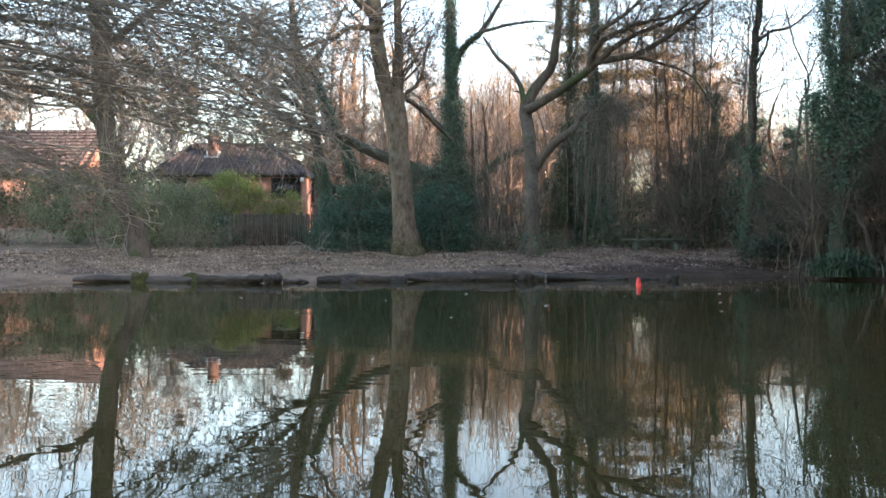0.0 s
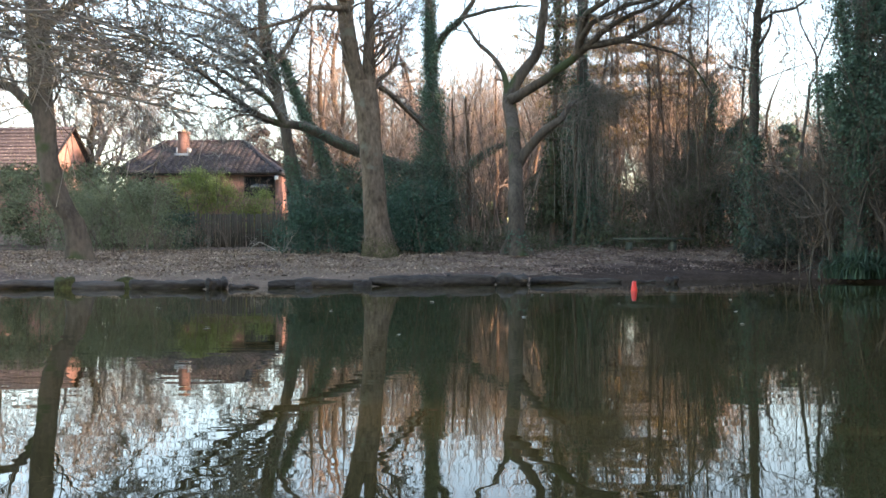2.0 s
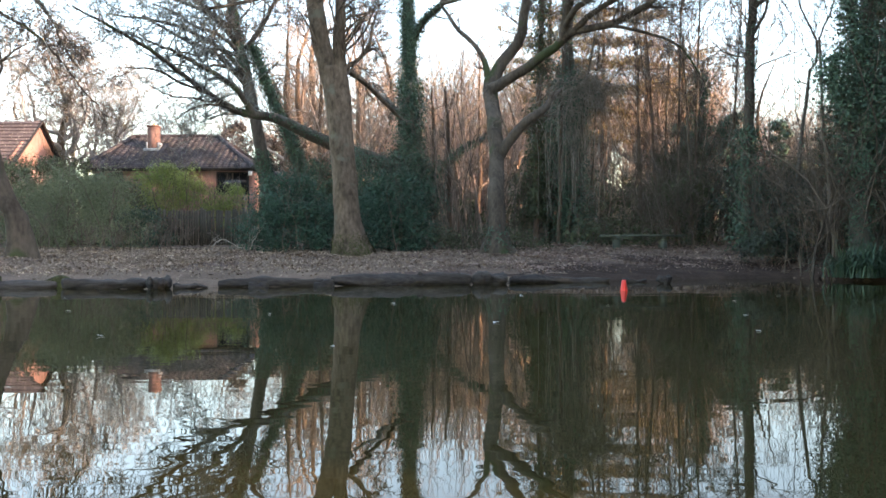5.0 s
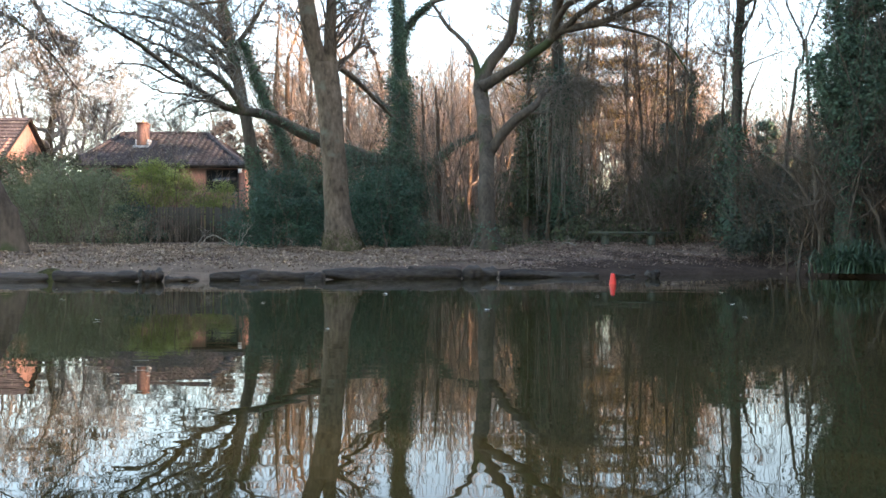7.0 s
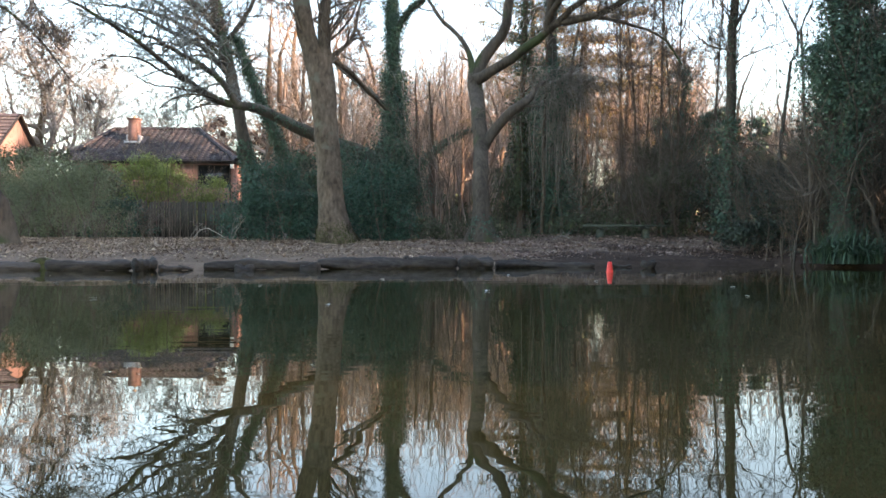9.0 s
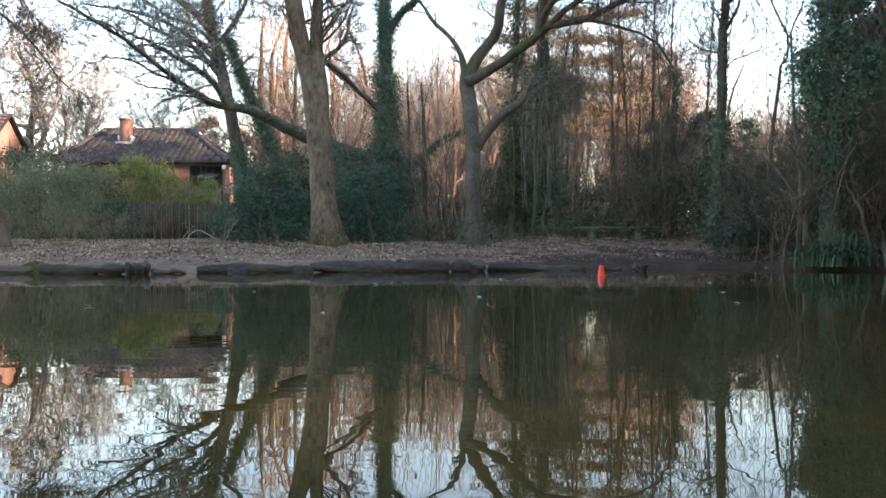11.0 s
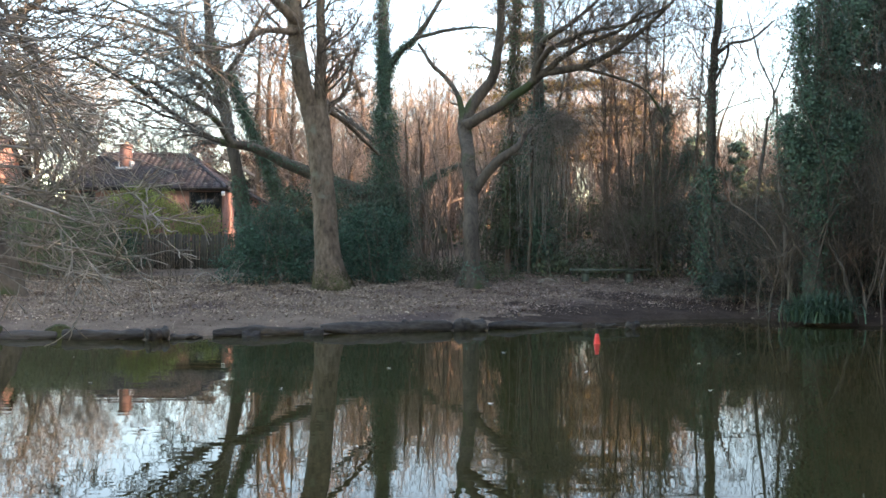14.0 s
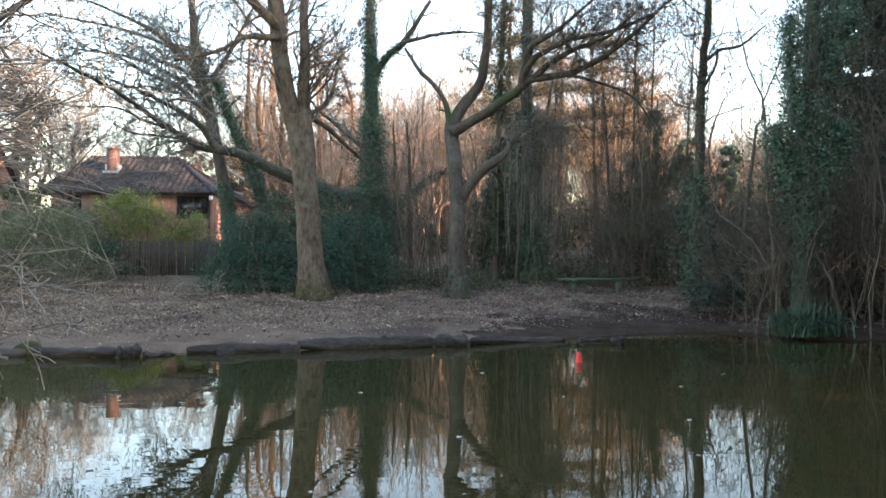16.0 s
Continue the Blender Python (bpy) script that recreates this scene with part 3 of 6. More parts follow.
tree("ivy_clad_tree", "straight tree entirely clothed in dark ivy", (-0.03, 37.5), [
    ("trunk", [(-0.03, 37.5, 0.6, 0.44), (-0.07, 37.5, 3.22, 0.34), (-0.12, 37.5, 5.02, 0.253), (-0.19, 37.5, 7.27, 0.207), (-0.23, 37.5, 8.95, 0.184), (-0.23, 37.5, 10.64, 0.161), (-0.23, 37.5, 14, 0.1)], 24),
    ("limb", [(-0.2, 37.5, 8.3, 0.15), (-0.03, 37.4, 8.94, 0.149), (0.48, 37, 9.61, 0.124), (1.06, 36.5, 10.02, 0.111), (1.7, 36.2, 10.87, 0.088), (2.13, 36, 11.55, 0.066)], 16),
    ("limb", [(1.1, 36.4, 10.02, 0.08), (2.35, 36, 10.23, 0.066), (3.42, 35.5, 10.23, 0.043), (4.02, 35, 10.07, 0.02)], 12),
    ("limb", [(-0.1, 37.5, 3.6, 0.3), (-1.4, 37.4, 4.1, 0.29), (-3.23, 37, 4.76, 0.255), (-4.12, 36.5, 5.12, 0.225), (-5.23, 36, 5.61, 0.19), (-6.4, 35.5, 5.73, 0.14), (-7.12, 35, 6.13, 0.115), (-7.87, 34, 6.65, 0.092), (-8.22, 32, 7.02, 0.07), (-8.88, 30, 7.39, 0.05), (-9.6, 28.5, 7.7, 0.03)], 36),
    ("limb", [(-5.9, 35.75, 5.6, 0.15), (-6.33, 35.2, 6.36, 0.118), (-6.91, 34.6, 6.87, 0.095), (-7.65, 34, 7.26, 0.08), (-8.1, 33, 7.44, 0.06), (-8.6, 32, 7.55, 0.035)], 18),
    ("limb", [(-0.15, 37.5, 5.7, 0.11), (-0.93, 38, 6.41, 0.095), (-1.54, 38.5, 6.95, 0.08), (-2.4, 39, 7.74, 0.06), (-3.3, 39.5, 8.8, 0.035)], 14),
    ("limb", [(-7.2, 34.9, 6.2, 0.055), (-7.9, 33.6, 6.42, 0.045), (-8.6, 32.6, 6.72, 0.035), (-9.4, 32.0, 6.66, 0.02)], 14),
    ("limb", [(-6.2, 35.6, 5.72, 0.05), (-7.0, 34.2, 5.82, 0.042), (-7.6, 33.4, 5.52, 0.032), (-8.0, 33.0, 5.1, 0.018)], 14),
    ("limb", [(-6.9, 35.1, 6.0, 0.045), (-7.6, 34.0, 5.98, 0.036), (-8.3, 33.2, 5.96, 0.028), (-8.8, 32.8, 6.2, 0.018)], 14),
    ("limb", [(0.0, 37.6, 2.24, 0.138), (0.78, 38.0, 3.52, 0.128), (1.7, 38.5, 4.48, 0.118), (2.42, 39.0, 5.01, 0.096), (3.39, 39.5, 5.41, 0.073)], 14),
], BARK_DARK, TWIG_GREY, seed=14, crown=[(0, 0.6, 1.4, 2, dict(first=0.35)), (1, 0.4, 1.0, 2, dict(first=0.4)), (2, 0.3, 0.6, 2, {}), (3, 0.27, 2.0, 3, dict(first=0.38, up=0.12, side=(-0.7, -0.1, 0.35), cap=0.045, **CROOKED)), (4, 0.24, 1.6, 3, dict(up=0.14, side=(-0.6, 0, 0.3), **CROOKED)), (5, 0.4, 1.0, 2, {}), (6, 0.3, 1.0, 2, CROOKED), (7, 0.3, 1.0, 2, CROOKED), (8, 0.3, 1.0, 2, CROOKED)],
     ivy=[(0, 24000, 0.27, 0.078, 0.0, 0.5), (0, 11500, 0.14, 0.072, 0.45, 1.0), (1, 2200, 0.10, 0.072, 0.0, 0.6), (9, 3800, 0.13, 0.075, 0.0, 0.95), (3, 1900, 0.09, 0.07, 0.08, 0.42)])
tree("crooked_oak", "crooked bare oak forking low with wide spreading limbs", (2.76, 29.0), [
    ("trunk", [(2.78, 29.0, 0.5, 0.42), (2.71, 29, 1.16, 0.268), (2.72, 29.5, 2.46, 0.238), (2.77, 30.2, 3.52, 0.226), (2.74, 31, 4.75, 0.233), (2.71, 31.8, 5.49, 0.24), (2.68, 32.2, 6.1, 0.235), (2.72, 32.35, 6.45, 0.16)], 26),
    ("limb", [(2.68, 32.0, 5.75, 0.225), (2.78, 32.3, 6.3, 0.222), (3.1, 32.5, 6.88, 0.206), (3.71, 32.3, 7.7, 0.175), (3.93, 32.2, 9.02, 0.155), (3.96, 32, 10.31, 0.135), (4.09, 32, 12, 0.11)], 18),
    ("limb", [(2.7, 31.9, 5.9, 0.21), (3.21, 31.8, 6.19, 0.172), (3.85, 31.4, 6.53, 0.161), (4.76, 31, 7.14, 0.14), (5.25, 30.6, 7.51, 0.138), (6.23, 30.2, 7.57, 0.09)], 18),
    ("limb", [(4.95, 30.9, 7.25, 0.15), (5.0, 30.5, 7.8, 0.15), (5.03, 30.2, 8.23, 0.14), (5.1, 29.8, 8.39, 0.107), (5.56, 29.2, 8.61, 0.078), (6.29, 28.6, 9.09, 0.05), (7.2, 28.2, 9.9, 0.03)], 16),
    ("limb", [(4.98, 30.5, 7.7, 0.11), (5.2, 30.0, 8.02, 0.1), (5.63, 29.6, 8.25, 0.08), (6.55, 29, 8.5, 0.066), (7.45, 28.5, 8.6, 0.05), (8.5, 28, 9.0, 0.025)], 16),
    ("limb", [(5.3, 30.5, 7.55, 0.11), (5.6, 30.1, 7.8, 0.1), (6.16, 29.6, 8.14, 0.08), (6.9, 29, 8.33, 0.066), (7.28, 28.5, 8.48, 0.05), (7.9, 28, 9.0, 0.03)], 16),
    ("limb", [(5.4, 30.5, 7.5, 0.127), (6.36, 29.7, 7.54, 0.107), (7.24, 29, 7.94, 0.087), (7.96, 28.5, 8.49, 0.066), (8.6, 28, 9.1, 0.045), (9.3, 27.6, 9.6, 0.025)], 16),
    ("limb", [(6.0, 29.9, 7.5, 0.06), (6.6, 29.7, 7.38, 0.053), (7.32, 29.3, 7.11, 0.044), (8.11, 29, 6.67, 0.035), (8.8, 28.7, 5.52, 0.022)], 14),
    ("limb", [(2.75, 30.25, 3.2, 0.2), (2.9, 30.28, 3.55, 0.18), (3.19, 30.2, 4.02, 0.158), (3.68, 30.0, 4.57, 0.148), (4.24, 30.0, 4.98, 0.12), (4.55, 30.6, 5.4, 0.085), (4.95, 31.4, 5.8, 0.04)], 14),
    ("limb", [(2.68, 32.2, 6.15, 0.15), (2.62, 32.4, 6.6, 0.115), (2.53, 32.6, 7.0, 0.095), (2.21, 33, 7.66, 0.08), (1.62, 33.5, 8.36, 0.071), (1.16, 34, 9.19, 0.05)], 14),
], BARK_OAK, seed=15, ivy=[(0, 450, 0.06, 0.08, 0.0, 0.16)], crown=[(3, 0.26, 1.5, 3, dict(up=0.25, first=0.3)), (4, 0.26, 1.4, 3, dict(up=0.25, first=0.2)), (5, 0.26, 1.4, 3, dict(up=0.25, first=0.2)), (6, 0.26, 1.5, 3, dict(up=0.2, first=0.2)), (7, 0.35, 0.8, 2, dict(up=0.0)),
                              (8, 0.4, 0.9, 2, {}), (9, 0.6, 0.5, 2, {}), (1, 0.45, 1.2, 3, dict(first=0.4))])
vine_tree = tree("vine_hung_tree", "dark tree hung with vines and ivy", (5.84, 34.0), [
    ("trunk", [(5.84, 34, 0.6, 0.24), (5.72, 34, 2.58, 0.206), (5.61, 34, 4.67, 0.206), (5.54, 34, 6.96, 0.196), (5.55, 34, 9.04, 0.186), (5.59, 34, 10.92, 0.165), (5.62, 34, 14, 0.1)], 22)],
    BARK_DARK, TWIG_NEAR, seed=16, crown=[(0, 0.3, 1.9, 2, dict(first=0.3, up=-0.4, cap=0.022, spread=1.2, side=(0.3, -0.6, 0)))], ivy=[(0, 17000, 0.42, 0.078, 0.0, 0.5), (0, 1400, 0.14, 0.08, 0.5, 0.9)])


def hanging_vines(owner):
    """A grey tangle of thin climbers hanging in front of the tree."""
    rng = np.random.default_rng(70)
    off = np.array(owner.location)
    g = Geo()
    heart = np.array((6.05, 33.4, 6.05))
    for _ in range(330):
        # arching stems that spring from a knot and droop at their ends
        a, e = rng.uniform(0, 2 * np.pi), rng.uniform(-0.5, 0.9)
        way = np.array((math.cos(a) * 1.15, math.sin(a) * 0.6, 0.75 * e))
        p = heart + rng.normal(size=3) * np.array((0.42, 0.2, 0.32))
        reach = rng.uniform(0.4, 1.15)
        droop = rng.uniform(0.1, 0.75)
        pts = np.array([p, p + way * reach * 0.45 + (0, 0, 0.10), p + way * reach * 0.85 - (0, 0, droop * 0.3), p + way * reach - (0, 0, droop)])
        g.tube(curve(np.column_stack((pts, (0.012, 0.011, 0.010, 0.007))), 8, 0.022, rng)[:, :3] - off, np.linspace(0.014, 0.007, 8), 3)
    for _ in range(120):
        p = np.array((rng.normal(5.9, 0.6), rng.uniform(33.0, 33.8), rng.uniform(4.2, 6.4)))
        side = rng.normal() * 0.5
        drop = rng.uniform(0.8, 3.2)
        pts = np.array([p, p + (side * 0.35, -0.15, 0.12), p + (side * 0.7, -0.2, -drop * 0.35), p + (side * 0.85, -0.2, -drop)])
        g.tube(curve(np.column_stack((pts, (0.010, 0.010, 0.009, 0.007))), 9, 0.02, rng)[:, :3] - off, np.linspace(0.013, 0.008, 9), 3)
    tagged(part("vine_tangle", g, TWIG_NEAR, owner, "grey hanging climber stems"), kind="stuff")


hanging_vines(vine_tree)
tree("slim_tree", "slim straight brown-stemmed tree", (4.49, 34.5), [
    ("trunk", [(4.49, 34.5, 0.6, 0.1), (4.55, 34.5, 2.59, 0.094), (4.56, 34.5, 5.49, 0.094), (4.66, 34.5, 7.88, 0.094), (4.79, 34.5, 11.05, 0.084), (4.95, 34.5, 14, 0.05)], 18)],
    BARK_RED, seed=17, crown=[(0, 0.7, 1.0, 2, dict(first=0.3))], ivy=[(0, 2600, 0.2, 0.10, 0.12, 0.42), (0, 3000, 0.32, 0.085, 0.5, 0.8)], ivy_mat=DULL_LEAF)
for x, y, seed in ((0.83, 39.0, 330), (1.41, 38.5, 331)):
    tree("slim_tree", "slim straight reddish-brown stem in the wood", (x, y), [
        ("trunk", [(x, y, 0.8, 0.108), (x - 0.03, y, 3.8, 0.096), (x - 0.07, y, 5.6, 0.07), (x - 0.15, y, 7.2, 0.03)], 14)],
        BARK_RED, seed=seed, crown=[(0, 0.5, 1.1, 2, dict(first=0.15, up=0.05, cap=0.02))])
tree("slim_tree", "slim pale bare sapling", (5.17, 33.5), [
    ("trunk", [(5.17, 33.5, 0.6, 0.071), (5.21, 33.5, 2.57, 0.061), (5.24, 33.5, 4.62, 0.061), (5.32, 33.5, 6.67, 0.05), (5.4, 33.5, 9, 0.03)], 16)], BARK, seed=18, crown=[(0, 0.5, 0.8, 2, dict(first=0.2))])
tree("slim_tree", "slim pale sapling that leans", (5.44, 33.5), [
    ("trunk", [(5.40, 33.5, 0.6, 0.081), (5.68, 33.5, 2.57, 0.071), (5.94, 33.5, 4.63, 0.061), (6.25, 33.5, 6.89, 0.05), (6.6, 33.5, 9, 0.03)], 16)], BARK, seed=19, crown=[(0, 0.5, 0.9, 2, dict(first=0.2))])
tree("ash_tree", "straight slender tree with a few upswept branches", (10.03, 28.8), [
    ("trunk", [(10.03, 28.8, 0.5, 0.19), (10.04, 28.8, 2.0, 0.155), (10.08, 28.8, 4.14, 0.146), (10.13, 28.8, 5.97, 0.137), (10.23, 28.8, 7.9, 0.12), (10.38, 28.8, 9.49, 0.103), (10.44, 28.8, 13, 0.06)], 20),
    ("limb", [(10.2, 28.8, 7.7, 0.07), (10.86, 29, 8.18, 0.052), (11.53, 29.2, 8.35, 0.044), (12.44, 29.5, 9.06, 0.026)], 10),
    ("limb", [(10.1, 28.8, 6.7, 0.052), (10.49, 28.6, 7.52, 0.043), (10.55, 28.5, 8.1, 0.03)], 8)],
    BARK_OAK, seed=20, crown=[(0, 0.24, 2.0, 3, dict(first=0.42, up=0.3, cap=0.03, kids=(2, 3), least=0.008)), (1, 0.25, 1.0, 2, UPW), (2, 0.3, 0.6, 2, UPW)], ivy=[(0, 4200, 0.3, 0.08, 0.0, 0.34), (0, 350, 0.06, 0.07, 0.35, 0.65)])
tree("ivy_tower_tree", "tree smothered in a thick ragged tower of ivy", (10.26, 22.8), [
    ("trunk", [(10.4, 22.8, 0.2, 0.23), (10.45, 22.8, 2.34, 0.198), (10.5, 22.8, 4.37, 0.184), (10.6, 22.8, 6.4, 0.171), (10.7, 22.8, 8.44, 0.158), (10.8, 22.8, 12, 0.1)], 20),
    ("limb", [(10.45, 22.8, 2.6, 0.07), (10.1, 22.6, 3.4, 0.06), (9.75, 22.5, 4.2, 0.05), (9.6, 22.4, 4.9, 0.03)], 10),
    ("limb", [(10.5, 22.8, 4.2, 0.07), (10.2, 22.5, 5.2, 0.06), (9.95, 22.4, 6.2, 0.05), (9.9, 22.3, 7.4, 0.03)], 10),
    ("limb", [(10.6, 22.8, 5.6, 0.07), (11.1, 22.6, 6.5, 0.06), (11.4, 22.5, 7.6, 0.04)], 10),
    ("limb", [(10.5, 22.8, 3.0, 0.07), (11.0, 22.6, 4.0, 0.06), (11.3, 22.5, 5.0, 0.04)], 10),
    ("limb", [(10.65, 22.8, 6.2, 0.07), (11.3, 22.8, 7.6, 0.06), (11.9, 22.9, 9.2, 0.04)], 10)],
    BARK_DARK, seed=21, crown=[(0, 0.35, 1.3, 2, dict(first=0.1))], ivy=[(0, 11000, 0.36, 0.058, 0.2, 0.5), (0, 2000, 0.12, 0.055, 0.0, 0.22), (0, 6500, 0.28, 0.058, 0.45, 1.0), (1, 4200, 0.28, 0.058, 0.35, 1.0), (2, 4500, 0.26, 0.058, 0.25, 1.0), (3, 5000, 0.3, 0.058, 0.2, 1.0), (4, 6000, 0.28, 0.058, 0.2, 1.0), (5, 5000, 0.32, 0.058, 0.15, 1.0)])
tree("old_beech_tree", "thick brown-trunked bare tree with drooping branches", (-9.7, 25.5), [
    ("trunk", [(-9.56, 25.5, 0.35, 0.36), (-9.75, 25.5, 1.4, 0.285), (-10.15, 25.5, 2.16, 0.30), (-10.42, 25.5, 2.9, 0.285), (-10.53, 25.5, 3.68, 0.277), (-10.62, 25.5, 4.44, 0.285), (-10.67, 25.5, 5.96, 0.3), (-10.78, 25.5, 7.5, 0.285), (-10.9, 25.5, 11, 0.2)], 28),
    ("limb", [(-10.75, 25.5, 7.2, 0.12), (-10.5, 25.2, 7.15, 0.065), (-9.81, 24.8, 6.54, 0.045), (-8.8, 24.3, 5.93, 0.033), (-7.83, 23.8, 5.13, 0.023), (-7.32, 23.7, 4.45, 0.016), (-6.84, 23.5, 4.01, 0.012)], 18),
    ("limb", [(-10.8, 25.5, 8.4, 0.11), (-9.9, 25.4, 8.1, 0.06), (-9.2, 25, 7.3, 0.042), (-8.41, 24.5, 6.32, 0.03), (-7.91, 24, 5.58, 0.02), (-7.42, 23.8, 4.93, 0.014)], 16),
    ("limb", [(-10.6, 25.5, 4.4, 0.16), (-11.6, 25.5, 5.3, 0.12), (-13, 25, 5.6, 0.08), (-14.5, 24.5, 6.4, 0.04)], 14),
    ("limb", [(-10.7, 25.5, 6.8, 0.16), (-9.9, 26.5, 8.0, 0.11), (-8.6, 27, 9.2, 0.07), (-7.5, 27.5, 10.6, 0.04)], 14),
    ("limb", [(-10.8, 25.5, 8.2, 0.16), (-12, 25.5, 9.2, 0.11), (-13.5, 25, 9.6, 0.07)], 12)],
    BARK_OAK, seed=22, crown=[(1, 0.2, 0.9, 3, dict(up=-0.1, first=0.3)), (2, 0.2, 0.9, 3, dict(up=-0.1, first=0.3)), (3, 0.35, 1.8, 3, {}), (4, 0.35, 1.8, 3, dict(up=0.1)), (5, 0.4, 1.8, 3, {}), (0, 0.8, 2.0, 3, dict(first=0.4, cap=0.05))])


def sapling(label, at, height, r, seed, lean=(0, 0), twig=TWIG, low=0.4):
    """A young bare tree with many upswept wispy branches."""
    x, y = at
    z = ground_at(x, y)
    dx, dy = lean
    tree("bare_young_tree", label, at, [("trunk", [(x, y, z - 0.05, r), (x + dx * 0.3, y + dy * 0.3, z + height * 0.35, r * 0.8), (x + dx * 0.6, y + dy * 0.6, z + height * 0.7, r * 0.5), (x + dx, y + dy, z + height, 0.012)], 16)],
         BARK, twig, seed, "young trees by the bench", crown=[(0, 0.36, height * 0.27, 3, dict(first=low, up=0.4, thin=0.65, spread=0.8, cap=0.035, least=0.008, kids=(2, 3), wob=0.36))])


for n, (x, y, h, dx) in enumerate(((6.7, 36.2, 10.5, 0.6), (9.0, 34.5, 11.0, -0.9), (9.4, 36.0, 9.6, 0.5), (9.2, 38.5, 10.4, -0.3), (10.7, 31.0, 6.6, 0.5), (9.3, 31.5, 8.2, -0.5), (9.2, 33.2, 12.5, 0.3), (10.2, 34.6, 13.0, 0.4), (8.6, 35.6, 12.5, -0.4), (11.0, 33.4, 11.0, 0.8))):
    sapling("wispy bare young tree with upswept twigs", (x, y), h, 0.05, 300 + n, (dx, 0))
tree("slim_tree", "slim crooked bare tree forking beside an ivy tower", (10.45, 26.5), [
    ("trunk", [(10.45, 26.5, 0.4, 0.075), (10.55, 26.5, 2.0, 0.06), (10.66, 26.5, 3.5, 0.05), (10.81, 26.5, 4.56, 0.045), (10.88, 26.5, 5.32, 0.04), (11.08, 26.5, 5.74, 0.035), (11.06, 26.5, 6.25, 0.03), (10.84, 26.5, 6.75, 0.026), (10.59, 26.5, 7.31, 0.021), (10.3, 26.5, 8.4, 0.012)], 16),
    ("limb", [(11.06, 26.5, 6.07, 0.026), (11.32, 26.5, 6.68, 0.025), (11.5, 26.5, 7.13, 0.022), (11.62, 26.5, 7.73, 0.018), (11.8, 26.5, 8.8, 0.012)], 10),
], BARK_DARK, seed=320, crown=[(0, 0.3, 0.9, 2, dict(first=0.5, up=0.3, least=0.005)), (1, 0.3, 0.8, 2, dict(up=0.2, least=0.005))])

tree("ivy_clad_tree", "short bushy tree overgrown with ivy behind a bench", (12.0, 39.5), [
    ("trunk", [(12.0, 39.5, 0.6, 0.2), (12.05, 39.5, 3.0, 0.16), (11.95, 39.5, 5.5, 0.12), (12.1, 39.5, 8.4, 0.04)], 16),
    ("limb", [(12.0, 39.5, 3.6, 0.09), (11.4, 39.3, 4.8, 0.07), (10.9, 39.2, 5.8, 0.03)], 10),
    ("limb", [(12.0, 39.5, 4.2, 0.09), (12.7, 39.3, 5.2, 0.07), (13.1, 39.2, 6.0, 0.03)], 10)],
    BARK_DARK, seed=330, crown=[(0, 0.4, 1.2, 2, dict(first=0.4, up=0.2)), (1, 0.3, 1.0, 2, {}), (2, 0.3, 1.0, 2, {})],
    ivy=[(0, 7500, 0.42, 0.085, 0.2, 0.95), (1, 3000, 0.4, 0.085, 0.1, 1.0), (2, 3000, 0.4, 0.085, 0.1, 1.0)])

# ---- houses and fence ----


def window(parent, x0, x1, y, z0, z1, bars=1, along="x"):
    """A framed window set in a wall that faces -y (or +x)."""
    g, p = Geo(), Geo()
    f = 0.06

    def b(geo, a0, a1, c0, c1, d0, d1):
        if along == "x":
            geo.box((a0, y + d0, c0), (a1, y + d1, c1))
        else:
            geo.box((y - d1, a0, c0), (y - d0, a1, c1))
    b(g, x0, x1, z0, z0 + f, -0.03, 0.06)
    b(g, x0, x1, z1 - f, z1, -0.03, 0.06)
    b(g, x0, x0 + f, z0 + f, z1 - f, -0.03, 0.06)
    b(g, x1 - f, x1, z0 + f, z1 - f, -0.03, 0.06)
    for k in range(1, bars + 1):
        c = x0 + (x1 - x0) * k / (bars + 1)
        b(g, c - 0.03, c + 0.03, z0 + f, z1 - f, -0.025, 0.055)
    b(p, x0 + f, x1 - f, z0 + f, z1 - f, 0.01, 0.03)
    me = g.mesh("window", WINDOW_FRAME)
    w = part("window", me, None, parent, "dark brown framed window")
    part("pane", p, GLASS, w)
    return w


def wall_with_holes(g, x0, x1, y0, y1, z0, z1, holes, along="x"):
    """One wall, y0 to y1 thick, with openings (x0, x1, z0, z1) through it; along y its thickness lies in x."""
    xs = sorted({x0, x1, *(v for h in holes for v in h[:2])})
    zs = sorted({z0, z1, *(v for h in holes for v in h[2:])})
    nx, nz = len(xs), len(zs)
    solid = {(i, k) for i in range(nx - 1) for k in range(nz - 1)
             if not any(h[0] <= xs[i] and xs[i + 1] <= h[1] and h[2] <= zs[k] and zs[k + 1] <= h[3] for h in holes)}
    v = [(x, y, z) if along == "x" else (y, x, z) for y in (y0, y1) for z in zs for x in xs]
    n = nx * nz
    f = []
    for i, k in solid:
        a, b, c, d = k * nx + i, k * nx + i + 1, (k + 1) * nx + i + 1, (k + 1) * nx + i
        f += [(a, b, c, d), (d + n, c + n, b + n, a + n)]
        for (di, dk), (p, q) in (((-1, 0), (d, a)), ((1, 0), (b, c)), ((0, -1), (a, b)), ((0, 1), (c, d))):
            if (i + di, k + dk) not in solid:
                f.append((q, p, p + n, q + n))
    g.quads(v, f)


def roof_slope(g, a, b, c, d, thick=0.1):
    """A slab from eave a-b to top d-c."""
    p = np.array((a, b, c, d), float)
    n = np.cross(p[1] - p[0], p[3] - p[0])
    n = n / np.linalg.norm(n) * thick
    v = np.vstack((p, p - n))
    g.quads(v, [(0, 1, 2, 3), (7, 6, 5, 4), (0, 4, 5, 1), (1, 5, 6, 2), (2, 6, 7, 3), (3, 7, 4, 0)])


